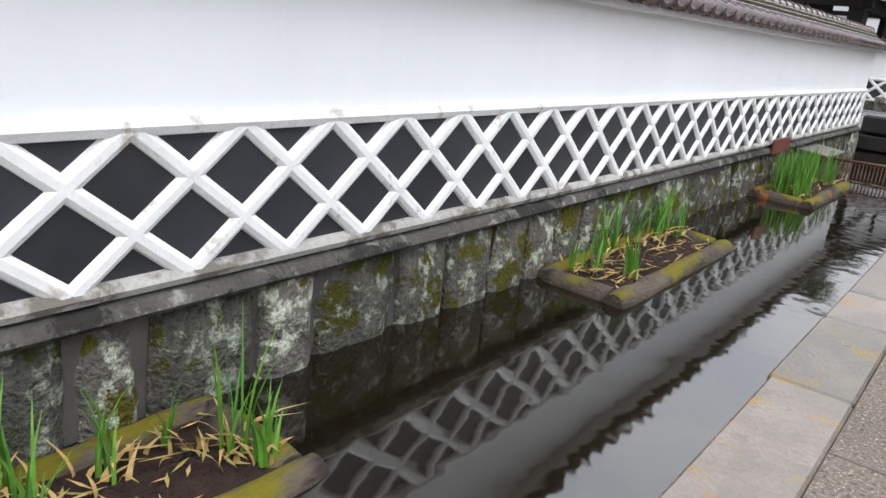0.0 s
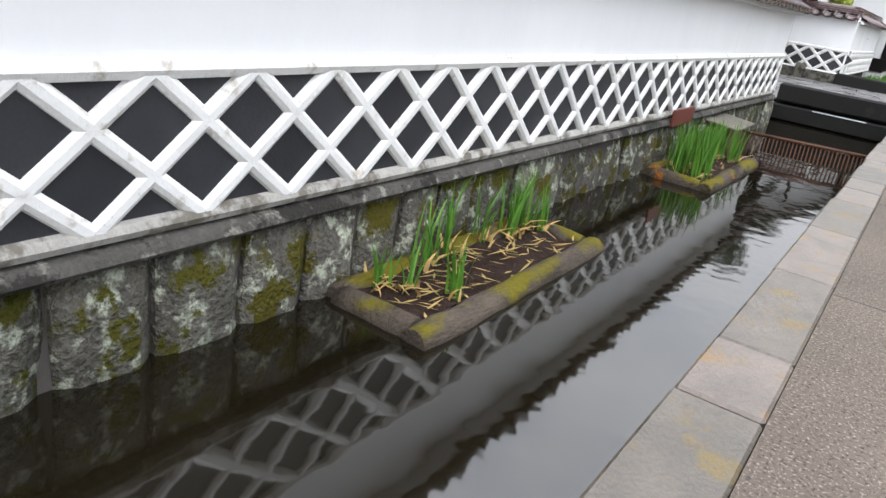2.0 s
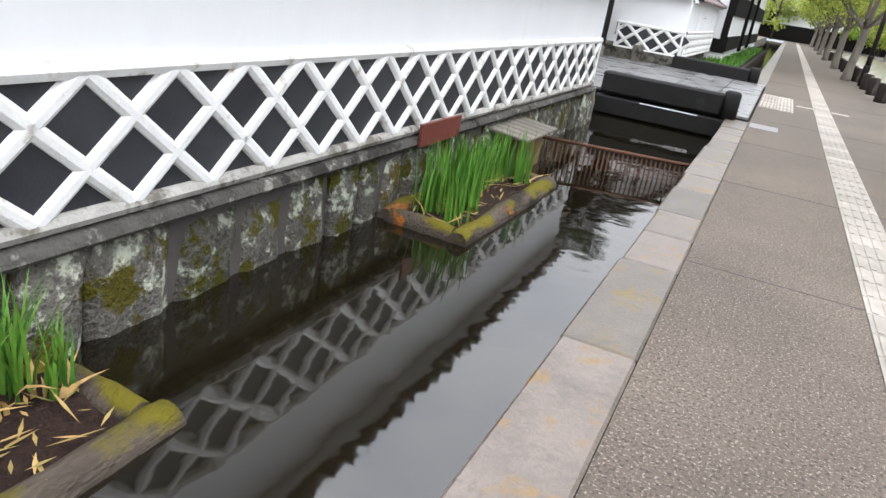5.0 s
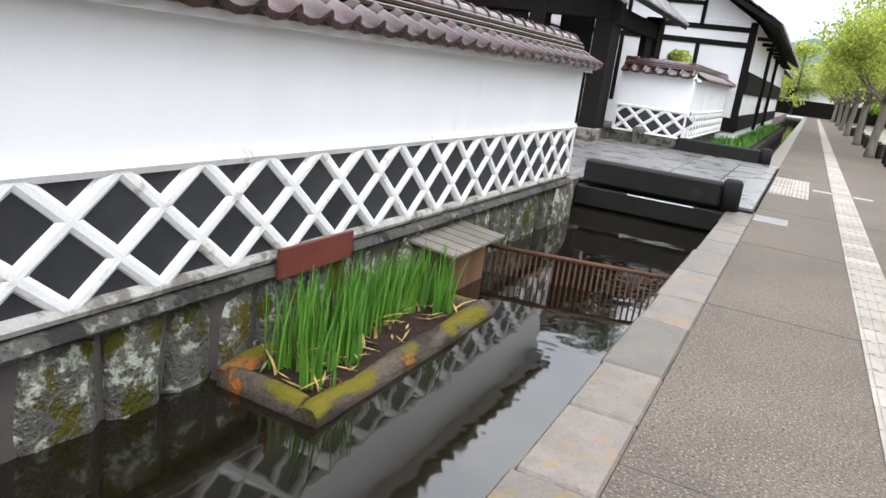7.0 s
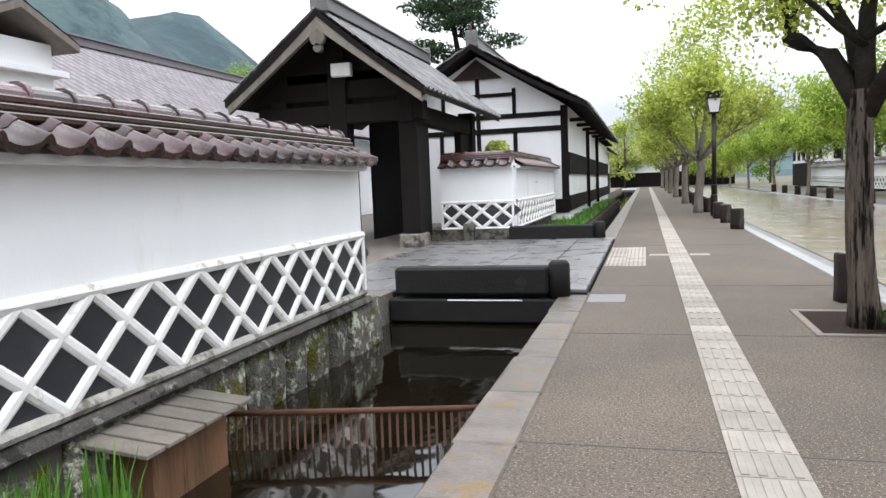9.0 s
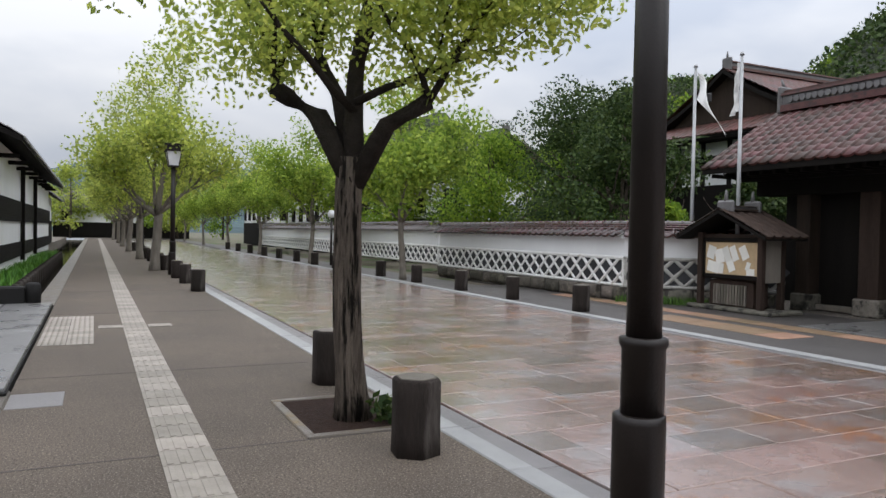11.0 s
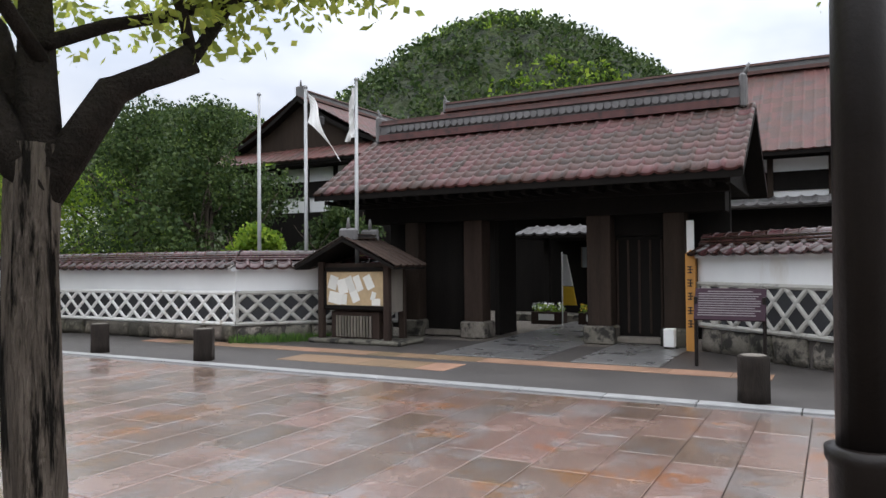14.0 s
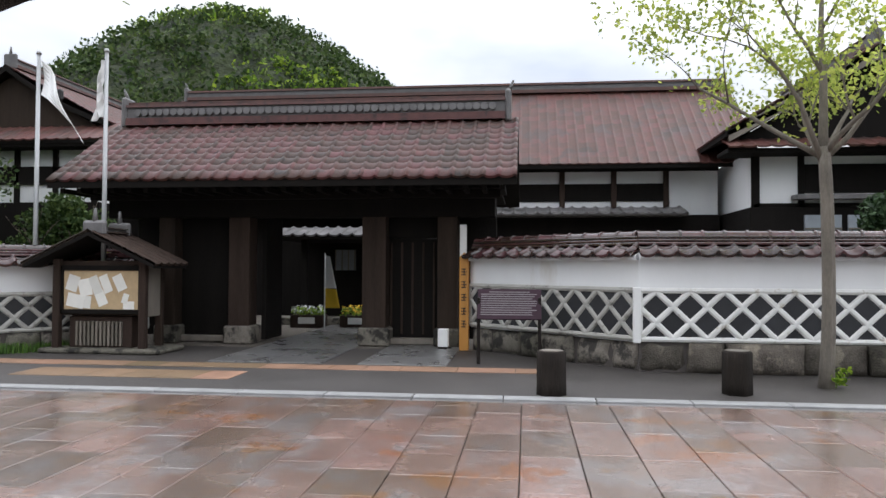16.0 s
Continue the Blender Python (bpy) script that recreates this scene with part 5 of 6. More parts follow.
# courtyard bits seen through the gate
for x, y, lab, mt in ((17.6, 18.9, "wooden flower box with white flowers in the court", WHITE), (17.6, 17.7, "wooden flower box with yellow flowers in the court", YELLOW)):
    fb_ = thing("flower_box", lab, "flower box", at=(x, y, 0), group="flower boxes")
    boxes("box", fb_, OLDWOOD, [(x - 0.2, x + 0.2, y - 0.4, y + 0.4, 0.0, 0.3)])
    boxes("card", fb_, WHITE, [(x - 0.22, x - 0.205, y - 0.2, y + 0.2, 0.1, 0.25)], 0.002)
    vv, ff = [], []
    rng = random.Random(int(y * 10))
    for _ in range(260):
        c = Vector((rng.uniform(-0.2, 0.2), rng.uniform(-0.38, 0.38), rng.uniform(0.3, 0.48)))
        a = Vector((rng.uniform(-1, 1), rng.uniform(-1, 1), rng.uniform(-1, 1))).normalized() * 0.03
        e = a.orthogonal().normalized() * 0.03
        o = len(vv)
        vv += [tuple(c - a), tuple(c + e), tuple(c + a), tuple(c - e)]
        ff.append((o, o + 1, o + 2, o + 3))
    quads("foliage", vv, ff, LEAF_MID, fb_)
    quads("blossom", [(a, b_, c + 0.05) for a, b_, c in vv[:360]], ff[:90], mt, fb_)
bf = thing("banner_flag", "upright white and yellow banner flag in the court", "banner", at=(17.0, 18.35, 0))
b = bmesh.new()
tube(b, [(17.0, 18.35, 0), (17.0, 18.35, 1.75)], [0.015, 0.012], 6)
part("pole", b, WHITE, bf)
for nm, za, zb, mt in (("white_cloth", 0.95, 1.7, WHITE), ("yellow_cloth", 0.5, 0.95, YELLOW)):
    b = bmesh.new()
    prism(b, [(18.33, za), (18.33, zb), (18.33 - 0.10 - 0.2 * (1.7 - zb), zb - 0.02), (18.33 - 0.10 - 0.2 * (1.7 - za), za)], 16.99, 17.0, "x")
    part(nm, b, mt, bf)

# ---- street lamps ----
def street_lamp(at):
    p = thing("street_lamp", "dark brown lantern street lamp on a stepped round pole", "street lamp", at=at, group="street lamps along the footpath")
    x, y = at[0], at[1]
    b = bmesh.new()
    tube(b, [(x, y, 1.0), (x, y, 3.3)], [0.075, 0.066], 20)
    part("pole", b, LAMP_METAL, p)
    b = bmesh.new()
    tube(b, [(x, y, 0.66), (x, y, 0.97), (x, y, 0.985), (x, y, 1.015), (x, y, 1.02)], [0.092, 0.092, 0.102, 0.102, 0.08], 20)
    part("collar", b, LAMP_METAL, p)
    b = bmesh.new()
    tube(b, [(x - 0.015, y, 0), (x - 0.015, y, 0.66), (x - 0.015, y, 0.69), (x - 0.015, y, 0.695)], [0.112, 0.112, 0.11, 0.095], 20)
    part("base_box", b, LAMP_METAL, p)
    b = bmesh.new()
    box(b, x - 0.15, x + 0.15, y - 0.15, y + 0.15, 3.28, 3.33, 0.01)
    part("lantern_floor", b, LAMP_METAL, p)
    b = bmesh.new()
    lo = [b.verts.new((x + sx * 0.14, y + sy * 0.14, 3.33)) for sx, sy in ((-1, -1), (1, -1), (1, 1), (-1, 1))]
    hi = [b.verts.new((x + sx * 0.21, y + sy * 0.21, 3.75)) for sx, sy in ((-1, -1), (1, -1), (1, 1), (-1, 1))]
    for i in range(4):
        b.faces.new([lo[i], lo[(i + 1) % 4], hi[(i + 1) % 4], hi[i]])
    b.faces.new(hi)
    b.faces.new(lo[::-1])
    part("lantern_glass", b, lamp_glass, p, "frosted white lantern panes")
    for sx, sy in ((-1, -1), (1, -1), (1, 1), (-1, 1)):
        b = bmesh.new()
        tube(b, [(x + sx * 0.145, y + sy * 0.145, 3.33), (x + sx * 0.215, y + sy * 0.215, 3.75)], [0.014, 0.014], 5)
        part("corner_bar", b, LAMP_METAL, p)
    b = bmesh.new()
    box(b, x - 0.25, x + 0.25, y - 0.25, y + 0.25, 3.75, 3.79, 0.01)
    box(b, x - 0.2, x + 0.2, y - 0.2, y + 0.2, 3.79, 3.93, 0.01)
    box(b, x - 0.27, x + 0.27, y - 0.27, y + 0.27, 3.93, 3.98, 0.012)
    part("cap", b, LAMP_METAL, p)
    return p


lamp = street_lamp((2.74, 12.62, 0))
for yy in (33.9, 49.7, 66.0, 82.0, 98.0):
    copy_thing(lamp, Matrix.Translation((2.8, yy, 0)))


# ---- bollards ----
def bollard(at, r, h, sides, label):
    p = thing("bollard", label, "bollard", at=at, group="timber bollards along the road")
    b = bmesh.new()
    pts = [(at[0], at[1], z) for z in (-0.05, h * 0.3, h * 0.7, h - 0.02, h)]
    tube(b, pts, [r * 1.02, r, r * 0.99, r, r * 0.9], sides)
    b.transform(Matrix.Translation(Vector(at)) @ Matrix.Rotation(radians(22), 4, "Z") @ Matrix.Translation(-Vector(at)))
    part("stump", b, BOLLARD, p)
    b = bmesh.new()
    tube(b, [(at[0], at[1], h - 0.001), (at[0], at[1], h + 0.006)], [r * 0.84, r * 0.8], sides)
    b.transform(Matrix.Translation(Vector(at)) @ Matrix.Rotation(radians(22), 4, "Z") @ Matrix.Translation(-Vector(at)))
    part("top", b, GREYWOOD, p, "weathered grey top")
    return p


b0 = bollard((2.54, 14.55, 0), 0.165, 0.5, 6, "squat dark timber bollard at the road edge")
for x, y in ((2.66, 16.88), (2.78, 27.6), (2.78, 30.2), (2.78, 32.3), (2.8, 36.5), (2.8, 38.8), (2.8, 41), (2.8, 43.5), (2.8, 46), (2.8, 49), (2.8, 52), (2.8, 58), (2.69, 11.74), (8.95, 13.47), (9.26, 11.37), (8.95, 21.5), (8.95, 24.0), (8.95, 26.5), (8.95, 29.3), (8.95, 32.2), (8.95, 34.6), (8.95, 37), (8.95, 40), (8.95, 43), (8.95, 46.5), (8.95, 50), (8.95, 54), (8.95, 58), (8.95, 62)):
    copy_thing(b0, Matrix.Translation((x, y, 0)) @ Matrix.Rotation((x * 7 + y * 3) % 1.0, 4, "Z"))


# ---- trees ----
def leaves(rng_np, centres, radii, count, size, flat=0.0):
    """Small leaf quads scattered through clumps, as arrays of corners and faces."""
    centres, radii = np.array(centres, float), np.array(radii, float)
    w = radii ** 2.2
    pick = rng_np.choice(len(centres), count, p=w / w.sum())
    d = rng_np.normal(size=(count, 3))
    d /= np.linalg.norm(d, axis=1)[:, None]
    r = rng_np.random(count) ** 0.45
    pos = centres[pick] + d * (radii[pick] * r)[:, None] * np.array([1, 1, 0.8 - flat])
    a = rng_np.normal(size=(count, 3))
    a /= np.linalg.norm(a, axis=1)[:, None]
    e = np.cross(a, rng_np.normal(size=(count, 3)))
    e /= np.linalg.norm(e, axis=1)[:, None]
    s = size * rng_np.uniform(0.6, 1.3, count)[:, None]
    v = np.stack([pos - a * s, pos + e * s * 0.6, pos + a * s, pos - e * s * 0.6], 1).reshape(-1, 3)
    f = np.arange(count * 4).reshape(-1, 4)
    return v.tolist(), f.tolist()


def grow(b, rng, start, direction, length, radius, depth, tips, up=0.25, wiggle=0.25, splits=3, sides=7):
    """A tapering crooked limb that forks; its twig ends are gathered in tips."""
    p, d = Vector(start), Vector(direction).normalized()
    pts, rad = [p.copy()], [radius]
    n = 4
    for i in range(n):
        d = (d + Vector((rng.uniform(-1, 1), rng.uniform(-1, 1), rng.uniform(-1, 1) + up)) * wiggle).normalized()
        p = p + d * length / n
        pts.append(p.copy())
        rad.append(radius * (1 - 0.6 * (i + 1) / n))
        if depth <= 1:
            tips.append(p.copy())
    tube(b, pts, rad, sides)
    if depth > 0:
        for _ in range(splits):
            i = rng.randint(2, n)
            nd = (d + Vector((rng.uniform(-1, 1), rng.uniform(-1, 1), rng.uniform(-0.3, 0.8))) * 0.9).normalized()
            grow(b, rng, pts[i], nd, length * rng.uniform(0.55, 0.75), rad[i] * 0.65, depth - 1, tips, up, wiggle, splits, max(sides - 2, 4))


def street_tree(at, trunk_h, trunk_r, limbs, limb_len, leaf_count, leaf_size, seed, leaf_mat, label, bark=BARK, clump=0.5, up=0.25, depth=2, cut=(), drape=()):
    p = thing("street_tree", label, "tree", at=at, group="street trees")
    rng = random.Random(seed)
    x, y, z = at
    b = bmesh.new()
    pts, rad = [], []
    for i in range(9):
        u = i / 8
        pts.append((x + 0.05 * math.sin(3 * u + seed), y + 0.04 * math.cos(2.3 * u + seed), z - 0.05 + (trunk_h + 0.05) * u))
        rad.append(trunk_r * (1.25 - 0.3 * min(u * 5, 1) - 0.10 * u))
    tube(b, pts, rad, 18)
    for v in b.verts:
        k = math.atan2(v.co.y - y, v.co.x - x)
        f = 1 + 0.10 * math.sin(k * 9 + v.co.z * 1.3) + 0.08 * noise.noise(v.co * 5)
        v.co.x, v.co.y = x + (v.co.x - x) * f, y + (v.co.y - y) * f
    part("trunk", b, bark, p)
    tips = []
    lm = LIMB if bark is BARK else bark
    for k in range(limbs):
        a = 2 * math.pi * (k + rng.uniform(-0.25, 0.25)) / limbs
        b = bmesh.new()
        grow(b, rng, (x, y, z + trunk_h * rng.uniform(0.92, 1.0) + (0.5 if cut else 0)), (math.cos(a), math.sin(a), rng.uniform(0.6, 1.1)), limb_len * rng.uniform(0.8, 1.15), trunk_r * (0.3 if cut else 0.5), depth, tips, up)
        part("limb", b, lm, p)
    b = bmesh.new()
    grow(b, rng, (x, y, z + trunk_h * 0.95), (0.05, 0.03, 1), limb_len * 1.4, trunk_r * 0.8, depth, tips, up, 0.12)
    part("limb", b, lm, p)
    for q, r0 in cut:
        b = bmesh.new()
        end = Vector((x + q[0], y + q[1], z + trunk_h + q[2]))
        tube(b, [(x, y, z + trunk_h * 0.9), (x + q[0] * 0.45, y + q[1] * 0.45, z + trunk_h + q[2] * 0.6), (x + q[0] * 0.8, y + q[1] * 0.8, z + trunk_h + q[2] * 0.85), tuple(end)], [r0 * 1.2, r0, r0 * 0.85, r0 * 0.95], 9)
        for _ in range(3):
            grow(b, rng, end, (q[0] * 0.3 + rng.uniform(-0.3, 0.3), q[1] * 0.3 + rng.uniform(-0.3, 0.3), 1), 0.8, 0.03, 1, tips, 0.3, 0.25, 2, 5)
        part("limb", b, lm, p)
    for q in drape:
        tips += [Vector(at) + Vector(q) + Vector((rng.uniform(-0.3, 0.3), rng.uniform(-0.3, 0.3), rng.uniform(-0.2, 0.2))) for _ in range(5)]
    rn = np.random.default_rng(seed)
    v, f = leaves(rn, [tuple(t - Vector(at)) for t in tips], [clump * rng.uniform(0.5, 1.2) for _ in tips], leaf_count, leaf_size)
    quads("crown", v, f, leaf_mat, p, "airy crown of small lime-green leaves")
    return p


street_tree((2.44, 15.59, 0), 2.0, 0.118, 2, 1.1, 24000, 0.03, 3, LEAF_LIME, "street tree with dark furrowed bark and fresh lime leaves", clump=0.36, cut=(((-0.52, 0.42, 0.55), 0.082), ((0.44, -0.40, 0.42), 0.072), ((-0.15, 0.5, 0.85), 0.055)), drape=((-0.8, 0.3, 2.9), (-0.5, -0.3, 3.1), (0.2, 0.6, 2.9), (0.7, 0.2, 3.2), (0.9, 0.6, 3.0), (-1.0, 0.9, 2.8), (0.1, -0.3, 3.3), (-0.3, 0.9, 3.2)))
t2 = street_tree((2.5, 36.2, 0), 1.9, 0.15, 6, 2.0, 14000, 0.07, 5, LEAF_LIME, "tall street tree with a pale trunk and lime-green crown", bark=BARK_PALE, clump=0.8, up=0.5)
t3 = street_tree((9.0, 30.6, 0), 1.8, 0.10, 5, 1.7, 11000, 0.075, 8, LEAF_SPRING, "young street tree with a lime-green crown on the far pavement", bark=BARK_PALE, clump=0.75, up=0.4)
for yy in (45.5, 56.5, 68, 80, 95):
    copy_thing(t2, Matrix.Translation((2.5, yy, 0)) @ Matrix.Rotation(yy, 4, "Z"))
for yy in (41, 52, 63, 76, 90):
    copy_thing(t3, Matrix.Translation((9.1, yy, 0)) @ Matrix.Rotation(yy, 4, "Z"))
street_tree((9.84, 10.2, 0), 2.9, 0.078, 6, 1.5, 5200, 0.04, 15, LEAF_LIME, "slender street tree with sparse lime leaves beside the wall", bark=BARK_PALE, clump=0.35, up=0.15)

pit = thing("tree_pit", "sunken square tree pit with a worn edge in the footpath", "tree pit", kind="structure")
boxes("pit_edge", pit, COPING, [(1.98, 2.86, 16.25, 16.33, -0.05, 0.012), (1.98, 2.05, 15.2, 16.25, -0.05, 0.012), (1.98, 2.86, 15.12, 15.2, -0.05, 0.012), (2.79, 2.86, 15.2, 16.25, -0.05, 0.012)], 0.006)
boxes("pit_soil", pit, SOIL, [(2.05, 2.79, 15.2, 16.25, -0.02, 0.004)], 0.002)


def weed(at, r, n, size, label="low green broad-leaved weed"):
    p = thing("weed", label, "plant", at=at, group="weeds")
    v, f = leaves(np.random.default_rng(int(at[1] * 100)), [(0, 0, r * 0.8), (r * 0.5, 0, r * 0.5), (0, -r * 0.6, r * 1.3)], [r, r * 0.7, r * 0.5], n, size)
    quads("leaves", v, f, LEAF_DARK if at[0] < 5 else LEAF_MID, p)


weed((2.62, 15.35, 0), 0.15, 110, 0.04, "low broad-leaved weed at the foot of the street tree")
weed((9.84, 10.05, 0), 0.16, 160, 0.03)
vv, ff = [], []
rng = random.Random(77)
for _ in range(900):
    y = rng.uniform(20.9, 22.9)
    x = 11.2 + (23.0 - y) * 0.9 - rng.uniform(0.1, 0.5)
    v, f = blades(rng, 1, 0.01, 0.2, 0.4, 0.02)
    o = len(vv)
    vv += [(a + x, b_ + y, c) for a, b_, c in v]
    ff += [tuple(o + i for i in q) for q in f]
tagged(quads("grass_patch", vv, ff, LAWN), "patch of fresh grass at the wall foot", "grass", kind="stuff")


def bushy_tree(at, height, radius, count, size, mat, seed, label, name="garden_tree", clumps=16, base=0.25):
    p = thing(name, label, "tree", at=at, group="garden trees")
    rng = random.Random(seed)
    x, y, z = at
    b = bmesh.new()
    tips = []
    tube(b, [(x, y, z - 0.1), (x + 0.05, y, z + height * 0.4), (x, y + 0.05, z + height * 0.8)], [0.16, 0.12, 0.05], 8)
    for k in range(5):
        a = k * 1.3 + seed
        grow(b, rng, (x, y, z + height * rng.uniform(0.2, 0.55)), (math.cos(a), math.sin(a), 0.6), radius * 0.9, 0.06, 1, tips, 0.2, 0.25, 2, 5)
    part("trunk", b, BARK, p)
    cs, rs = [], []
    for k in range(clumps):
        a, u = rng.uniform(0, 6.28), rng.uniform(base, 1.0)
        rr = radius * (0.85 * math.sin(math.pi * min(max(u * 0.85 + 0.12, 0), 1))) * math.sqrt(rng.random())
        cs.append((rr * math.cos(a), rr * math.sin(a), height * u - radius * 0.2))
        rs.append(radius * rng.uniform(0.25, 0.48))
    v, f = leaves(np.random.default_rng(seed), cs, rs, count, size)
    quads("crown", v, f, mat, p)
    return p


for i, (x, y, h, r, mt) in enumerate(((14.8, 27.5, 6.0, 2.5, LEAF_DARK), (15.8, 31.5, 7.0, 3.0, LEAF_DARK), (14.3, 34.5, 5.6, 2.4, LEAF_MID), (17.5, 25.2, 3.6, 1.5, LEAF_DARK), (18.0, 35, 6.0, 2.6, LEAF_MID), (15.6, 38.5, 7.0, 2.8, LEAF_DARK), (13.4, 24.6, 2.5, 1.1, LEAF_MID), (14.4, 25.2, 2.6, 1.1, LEAF_MID), (17.2, 3.4, 5.2, 1.7, LEAF_DARK), (16.0, 6.3, 3.6, 1.2, LEAF_PINE), (-11.5, 33, 4.2, 1.4, LEAF_MID), (-3.3, 28.5, 2.45, 0.8, LEAF_LIME), (-9.0, 27.5, 3.6, 1.1, LEAF_DARK), (-22, 48, 9, 3.6, LEAF_MID), (14.5, 45, 6, 2.4, LEAF_MID), (14.5, 52, 6.5, 2.6, LEAF_DARK), (14, 66, 6.5, 2.8, LEAF_MID), (15.5, 22.6, 1.9, 0.8, LEAF_MID), (-4.6, 6.6, 5.6, 1.5, LEAF_PINE))):
    bushy_tree((x, y, 0), h, r, int(3500 + r * 4200), 0.065, mt, 40 + i, ("dense dark green garden tree" if mt in (LEAF_DARK, LEAF_PINE) else "fresh green garden tree") + " behind a white wall", clumps=22)

# pine with flat needle pads by the canal-side gate
pine = thing("pine_tree", "tall garden pine with dark bark and flat needle pads", "tree", at=(-6.6, 36.5, 0))
b = bmesh.new()
tube(b, [(-6.6, 36.5, 0), (-6.3, 36.5, 2.5), (-6.6, 36.4, 4.5), (-6.2, 36.5, 6.3), (-6.5, 36.5, 8.2)], [0.24, 0.2, 0.17, 0.12, 0.06], 9)
tube(b, [(-6.1, 36.3, 0), (-5.6, 36.3, 2.5), (-5.3, 36.4, 4.8), (-5.6, 36.4, 7.4)], [0.16, 0.15, 0.11, 0.05], 8)
pads = []
rng = random.Random(50)
for k in range(34):
    z = rng.uniform(3.4, 8.4)
    a = rng.uniform(0, 6.28)
    r = rng.uniform(0.4, 2.3) * (1.15 - 0.08 * (z - 3.4))
    c = Vector((-6.1 + r * math.cos(a), 36.5 + r * math.sin(a), z))
    tube(b, [(-6.1, 36.45, z - 0.4), tuple((Vector((-6.1, 36.45, z - 0.3)) + c) / 2), tuple(c)], [0.05, 0.035, 0.015], 5)
    pads.append(tuple(c - Vector((-6.6, 36.5, 0))))
part("trunk", b, LIMB, pine)
for k, c in enumerate(pads):
    v, f = leaves(np.random.default_rng(51 + k), [c], [0.95], 760, 0.06, flat=0.5)
    quads("needle_pad", v, f, LEAF_PINE, pine)


# ---- farther houses along the street ----
def far_house(x0, x1, y0, y1, h, ridge, axis, mat, label):
    p = thing("town_house", label, "house", at=((x0 + x1) / 2, (y0 + y1) / 2, 0), group="houses along the street")
    boxes("lower_wall", p, DARKWOOD, [(x0, x1, y0, y1, 0, h * 0.5)])
    boxes("upper_wall", p, PLASTER, [(x0 + 0.05, x1 - 0.05, y0 + 0.05, y1 - 0.05, h * 0.5, h)])
    k = 0
    yy = y0 + 0.3
    while yy < y1 - 1.2:
        boxes("window", p, DARKWOOD, [(x0 - 0.03, x0 + 0.04, yy, yy + 0.9, h * 0.56, h * 0.86)])
        yy += 2.1
    boxes("window", p, DARKWOOD, [(x0 + 0.8, x0 + 2.0, y0 - 0.03, y0 + 0.04, h * 0.55, h * 0.85)])
    if axis == "y":
        gable_roof(p, "y", y0 - 0.6, y1 + 0.6, (x0 + x1) / 2, (x1 - x0) / 2 + 0.7, h - 0.1, ridge, mat, tile=0.5, ridge_h=0.3)
    else:
        gable_roof(p, "x", x0 - 0.6, x1 + 0.6, (y0 + y1) / 2, (y1 - y0) / 2 + 0.7, h - 0.1, ridge, mat, tile=0.5, ridge_h=0.3)


far_house(15, 23, 42, 52, 4.2, 6.4, "y", KAWARA_GREY, "two-storey house with white upper walls and a grey tiled roof")
far_house(14, 21, 57, 66, 3.6, 5.6, "x", KAWARA_GREY, "old house with white walls and a grey tiled roof")
far_house(14, 22, 72, 84, 4.0, 6.2, "y", KAWARA_GREY, "distant white house with a grey tiled roof")
far_house(-9, -2.5, 64, 78, 3.6, 5.8, "y", KAWARA_GREY, "distant white house on the canal side")
far_house(-4, 12, 112, 120, 3.8, 6.0, "x", KAWARA_GREY, "white house closing the far end of the street")

# roadside lantern on the far pavement
gl = thing("globe_lamp", "short post lamp with a white globe on the far pavement", "street lamp", at=(9.5, 39.5, 0))
b = bmesh.new()
tube(b, [(9.5, 39.5, 0), (9.5, 39.5, 2.0)], [0.05, 0.04], 8)
part("post", b, LAMP_METAL, gl)
b = bmesh.new()
bmesh.ops.create_uvsphere(b, u_segments=12, v_segments=8, radius=0.17, matrix=Matrix.Translation((9.5, 39.5, 2.12)))
part("globe", b, lamp_glass, gl)

# ---- hills ----
def hill(name, x0, x1, y0, y1, height, nx, ny, mat, label, rough=2.2, cell=9.0):
    b = bmesh.new()
    rows = []
    for j in range(ny + 1):
        row = []
        for i in range(nx + 1):
            x, y = x0 + (x1 - x0) * i / nx, y0 + (y1 - y0) * j / ny
            h = height(x, y)
            bumpy = noise.noise((x / cell, y / cell, 3.0)) + 0.6 * noise.noise((x / cell * 2.3, y / cell * 2.3, 7.0))
            row.append(b.verts.new((x + rough * 0.4 * noise.noise((x / 5, y / 5, 1)), y + rough * 0.4 * noise.noise((x / 5, y / 5, 9)), h + rough * bumpy * min(1, h / 8))))
        rows.append(row)
    for j in range(ny):
        for i in range(nx):
            b.faces.new([rows[j][i], rows[j][i + 1], rows[j + 1][i + 1], rows[j + 1][i]]).smooth = True
    return structure(name, b, mat, label, "hill")


# spot2 paints shade between tree crowns, spot their lit tops.
WOODS = material("wooded_hill", (0.030, 0.042, 0.012), 0.9, 0.5, 0.11, 0.5, 0.8, spot=(0.045, 0.062, 0.016), spot_scale=0.06, spot_at=0.55, spot2=(0.012, 0.02, 0.008), spot2_scale=0.35, spot2_at=0.52, bump_dist=2.0)
# Distance haze is mixed into this blue-green base colour; the scene has no mist.
WOODS_FAR = material("haze_tinted_far_hill", (0.03, 0.058, 0.066), 0.95, 0.3, 0.02, 0.12, 0.5, spot=(0.06, 0.10, 0.10), spot_scale=0.03, spot_at=0.5, bump_dist=3.0)


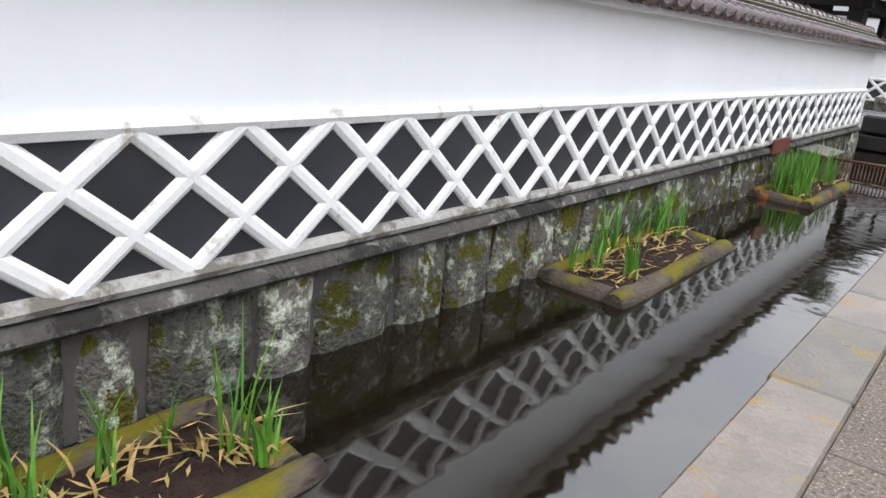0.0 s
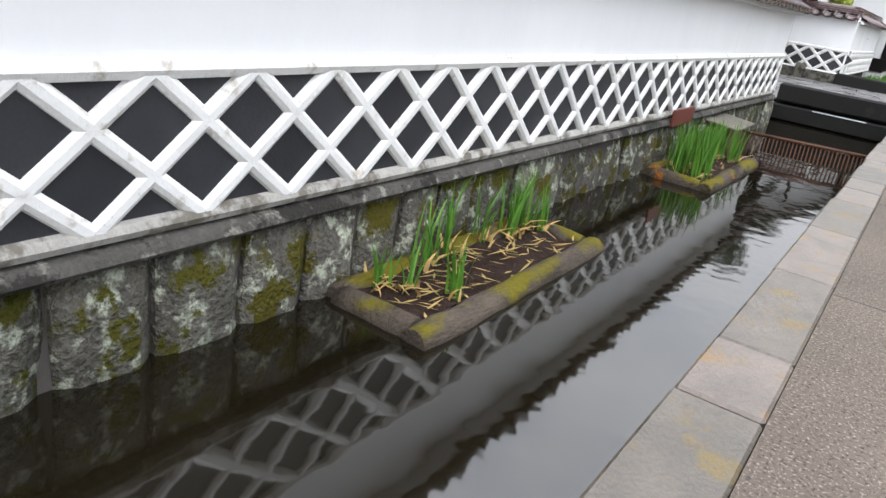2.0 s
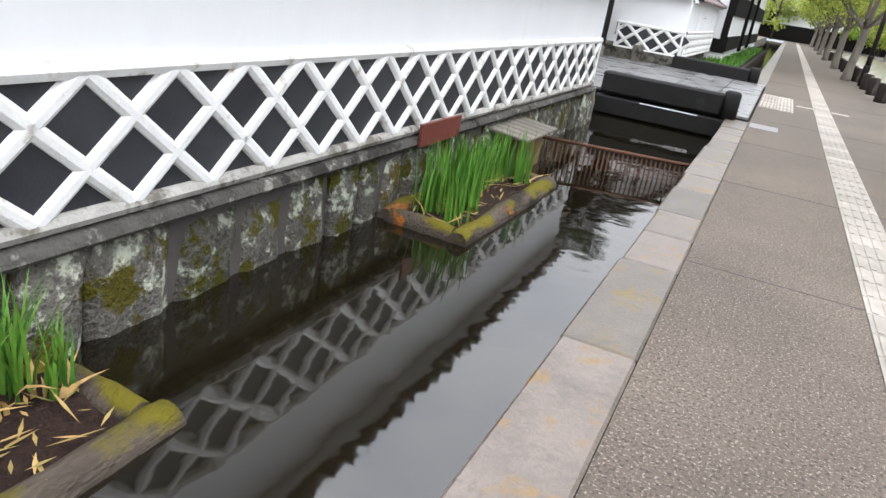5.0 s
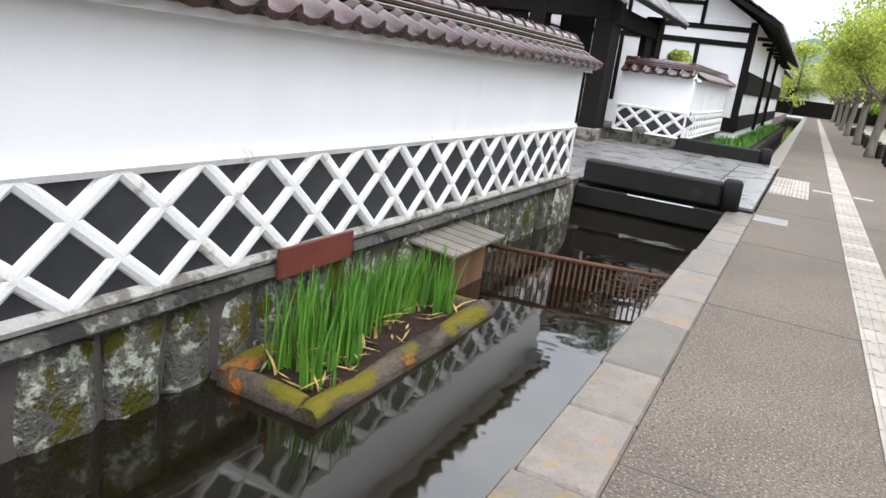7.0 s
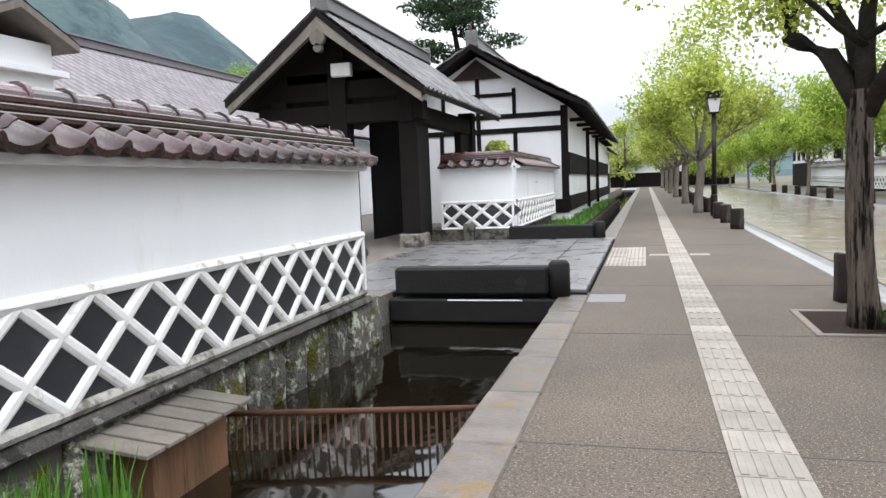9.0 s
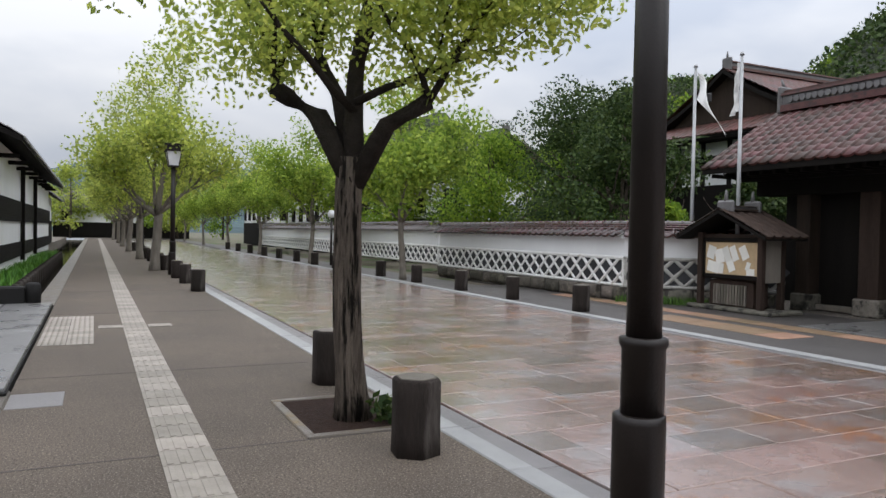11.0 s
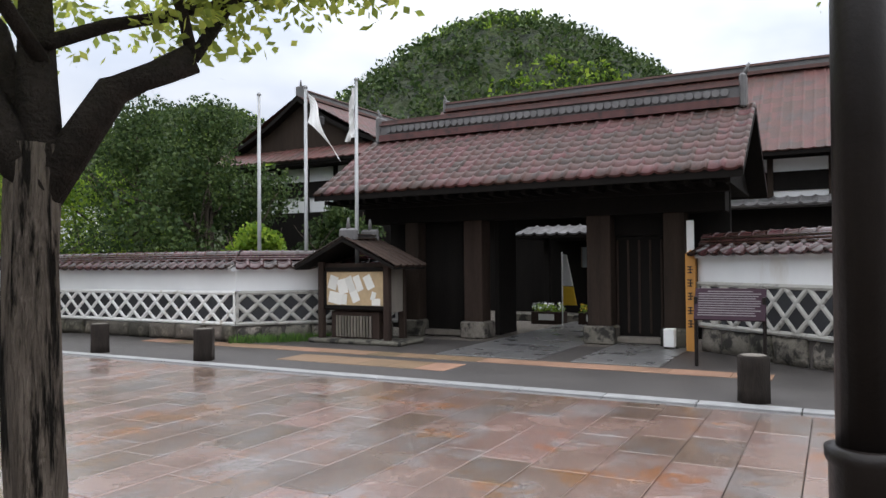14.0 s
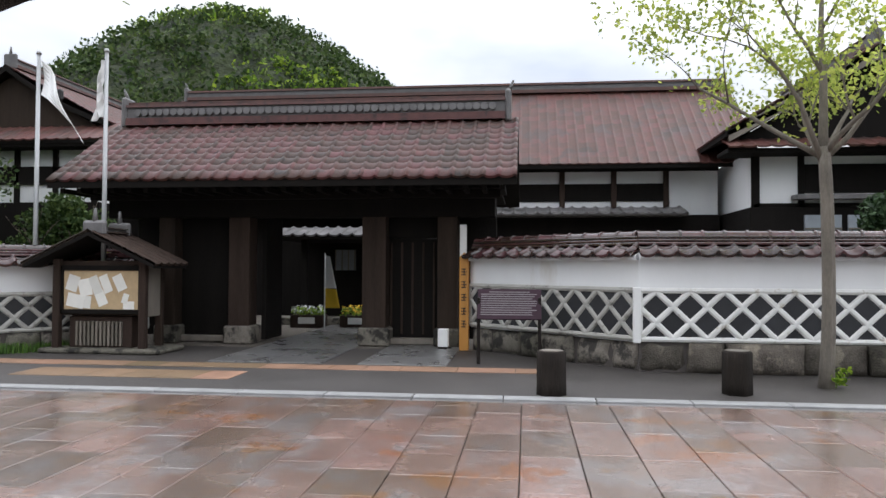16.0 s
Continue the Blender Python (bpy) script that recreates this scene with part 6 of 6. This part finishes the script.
def castle_hill(x, y):
    d = 60 * math.exp(-((y - 84) / 66) ** 2 - ((x - 162) / 50) ** 2)
    d = max(d, 52 * math.exp(-((y - 195) / 75) ** 2 - ((x - 170) / 48) ** 2))
    low = 27 * math.exp(-((x - 190) / 60) ** 2) * (0.75 + 0.3 * noise.noise((y / 70, 0, 4)))
    return max(d, low) - 1.5


hill("backdrop_hill", 75, 235, -120, 300, castle_hill, 150, 300, WOODS, "steep wooded hill behind the gatehouse", rough=2.4, cell=5.5)


def north_hill(x, y):
    return 62 * math.exp(-((y - 350) / 62) ** 2 - ((x - 150) / 62) ** 2) * (1 + 0.25 * noise.noise((x / 40, y / 40, 6.0))) - 1.5


hill("backdrop_north_hill", 40, 270, 240, 470, north_hill, 80, 80, WOODS, "wooded hill beyond the street trees", rough=3.0, cell=9)


rn = np.random.default_rng(5)
for mt, cnt, n_c, lab in ((LEAF_DARK, 115000, 9000, "dense dark woodland canopy on the hill"), (LEAF_MID, 16000, 1100, "fresh green tree crowns scattered over the hill")):
    cs = []
    while len(cs) < n_c:
        x, y = rn.uniform(95, 185), rn.uniform(-110, 290)
        if noise.noise((x / 18, y / 18, 2.0)) < (-0.75 if mt is LEAF_DARK else 0.15):
            continue
        h = castle_hill(x, y)
        if h > 2:
            cs.append((x, y, h + 1.2))
    v, f = leaves(rn, cs, rn.uniform(1.2, 3.2, n_c), cnt, 0.55)
    tagged(quads("hill_woods", v, f, mt), lab, "woods", kind="stuff")


def ring_hill(x, y):
    return max(0.0, 46 * math.exp(-((y - 420) / 90) ** 2) * (0.7 + 0.5 * noise.noise((x / 90, 2, 1)))) - 1


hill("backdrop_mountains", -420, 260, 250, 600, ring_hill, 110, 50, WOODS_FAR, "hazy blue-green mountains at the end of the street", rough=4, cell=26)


def west_hill(x, y):
    return max(0.0, 85 * math.exp(-((x + 260) / 80) ** 2) * (0.8 + 0.4 * math.exp(-((y - 330) / 130) ** 2) + 0.2 * noise.noise((y / 60, 5, 1)))) - 1


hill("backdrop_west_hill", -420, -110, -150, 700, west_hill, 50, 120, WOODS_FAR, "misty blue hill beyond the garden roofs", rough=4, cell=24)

# foliage wall closing the far end of the street
for k in range(9):
    bushy_tree((-14 + k * 6.0, 104 + (k % 3) * 3, 0), 7.5 + (k % 4), 3.6, 2600, 0.2, LEAF_MID if k % 2 else LEAF_LIME, 90 + k, "distant leafy tree at the end of the street", clumps=18)

join_spots()
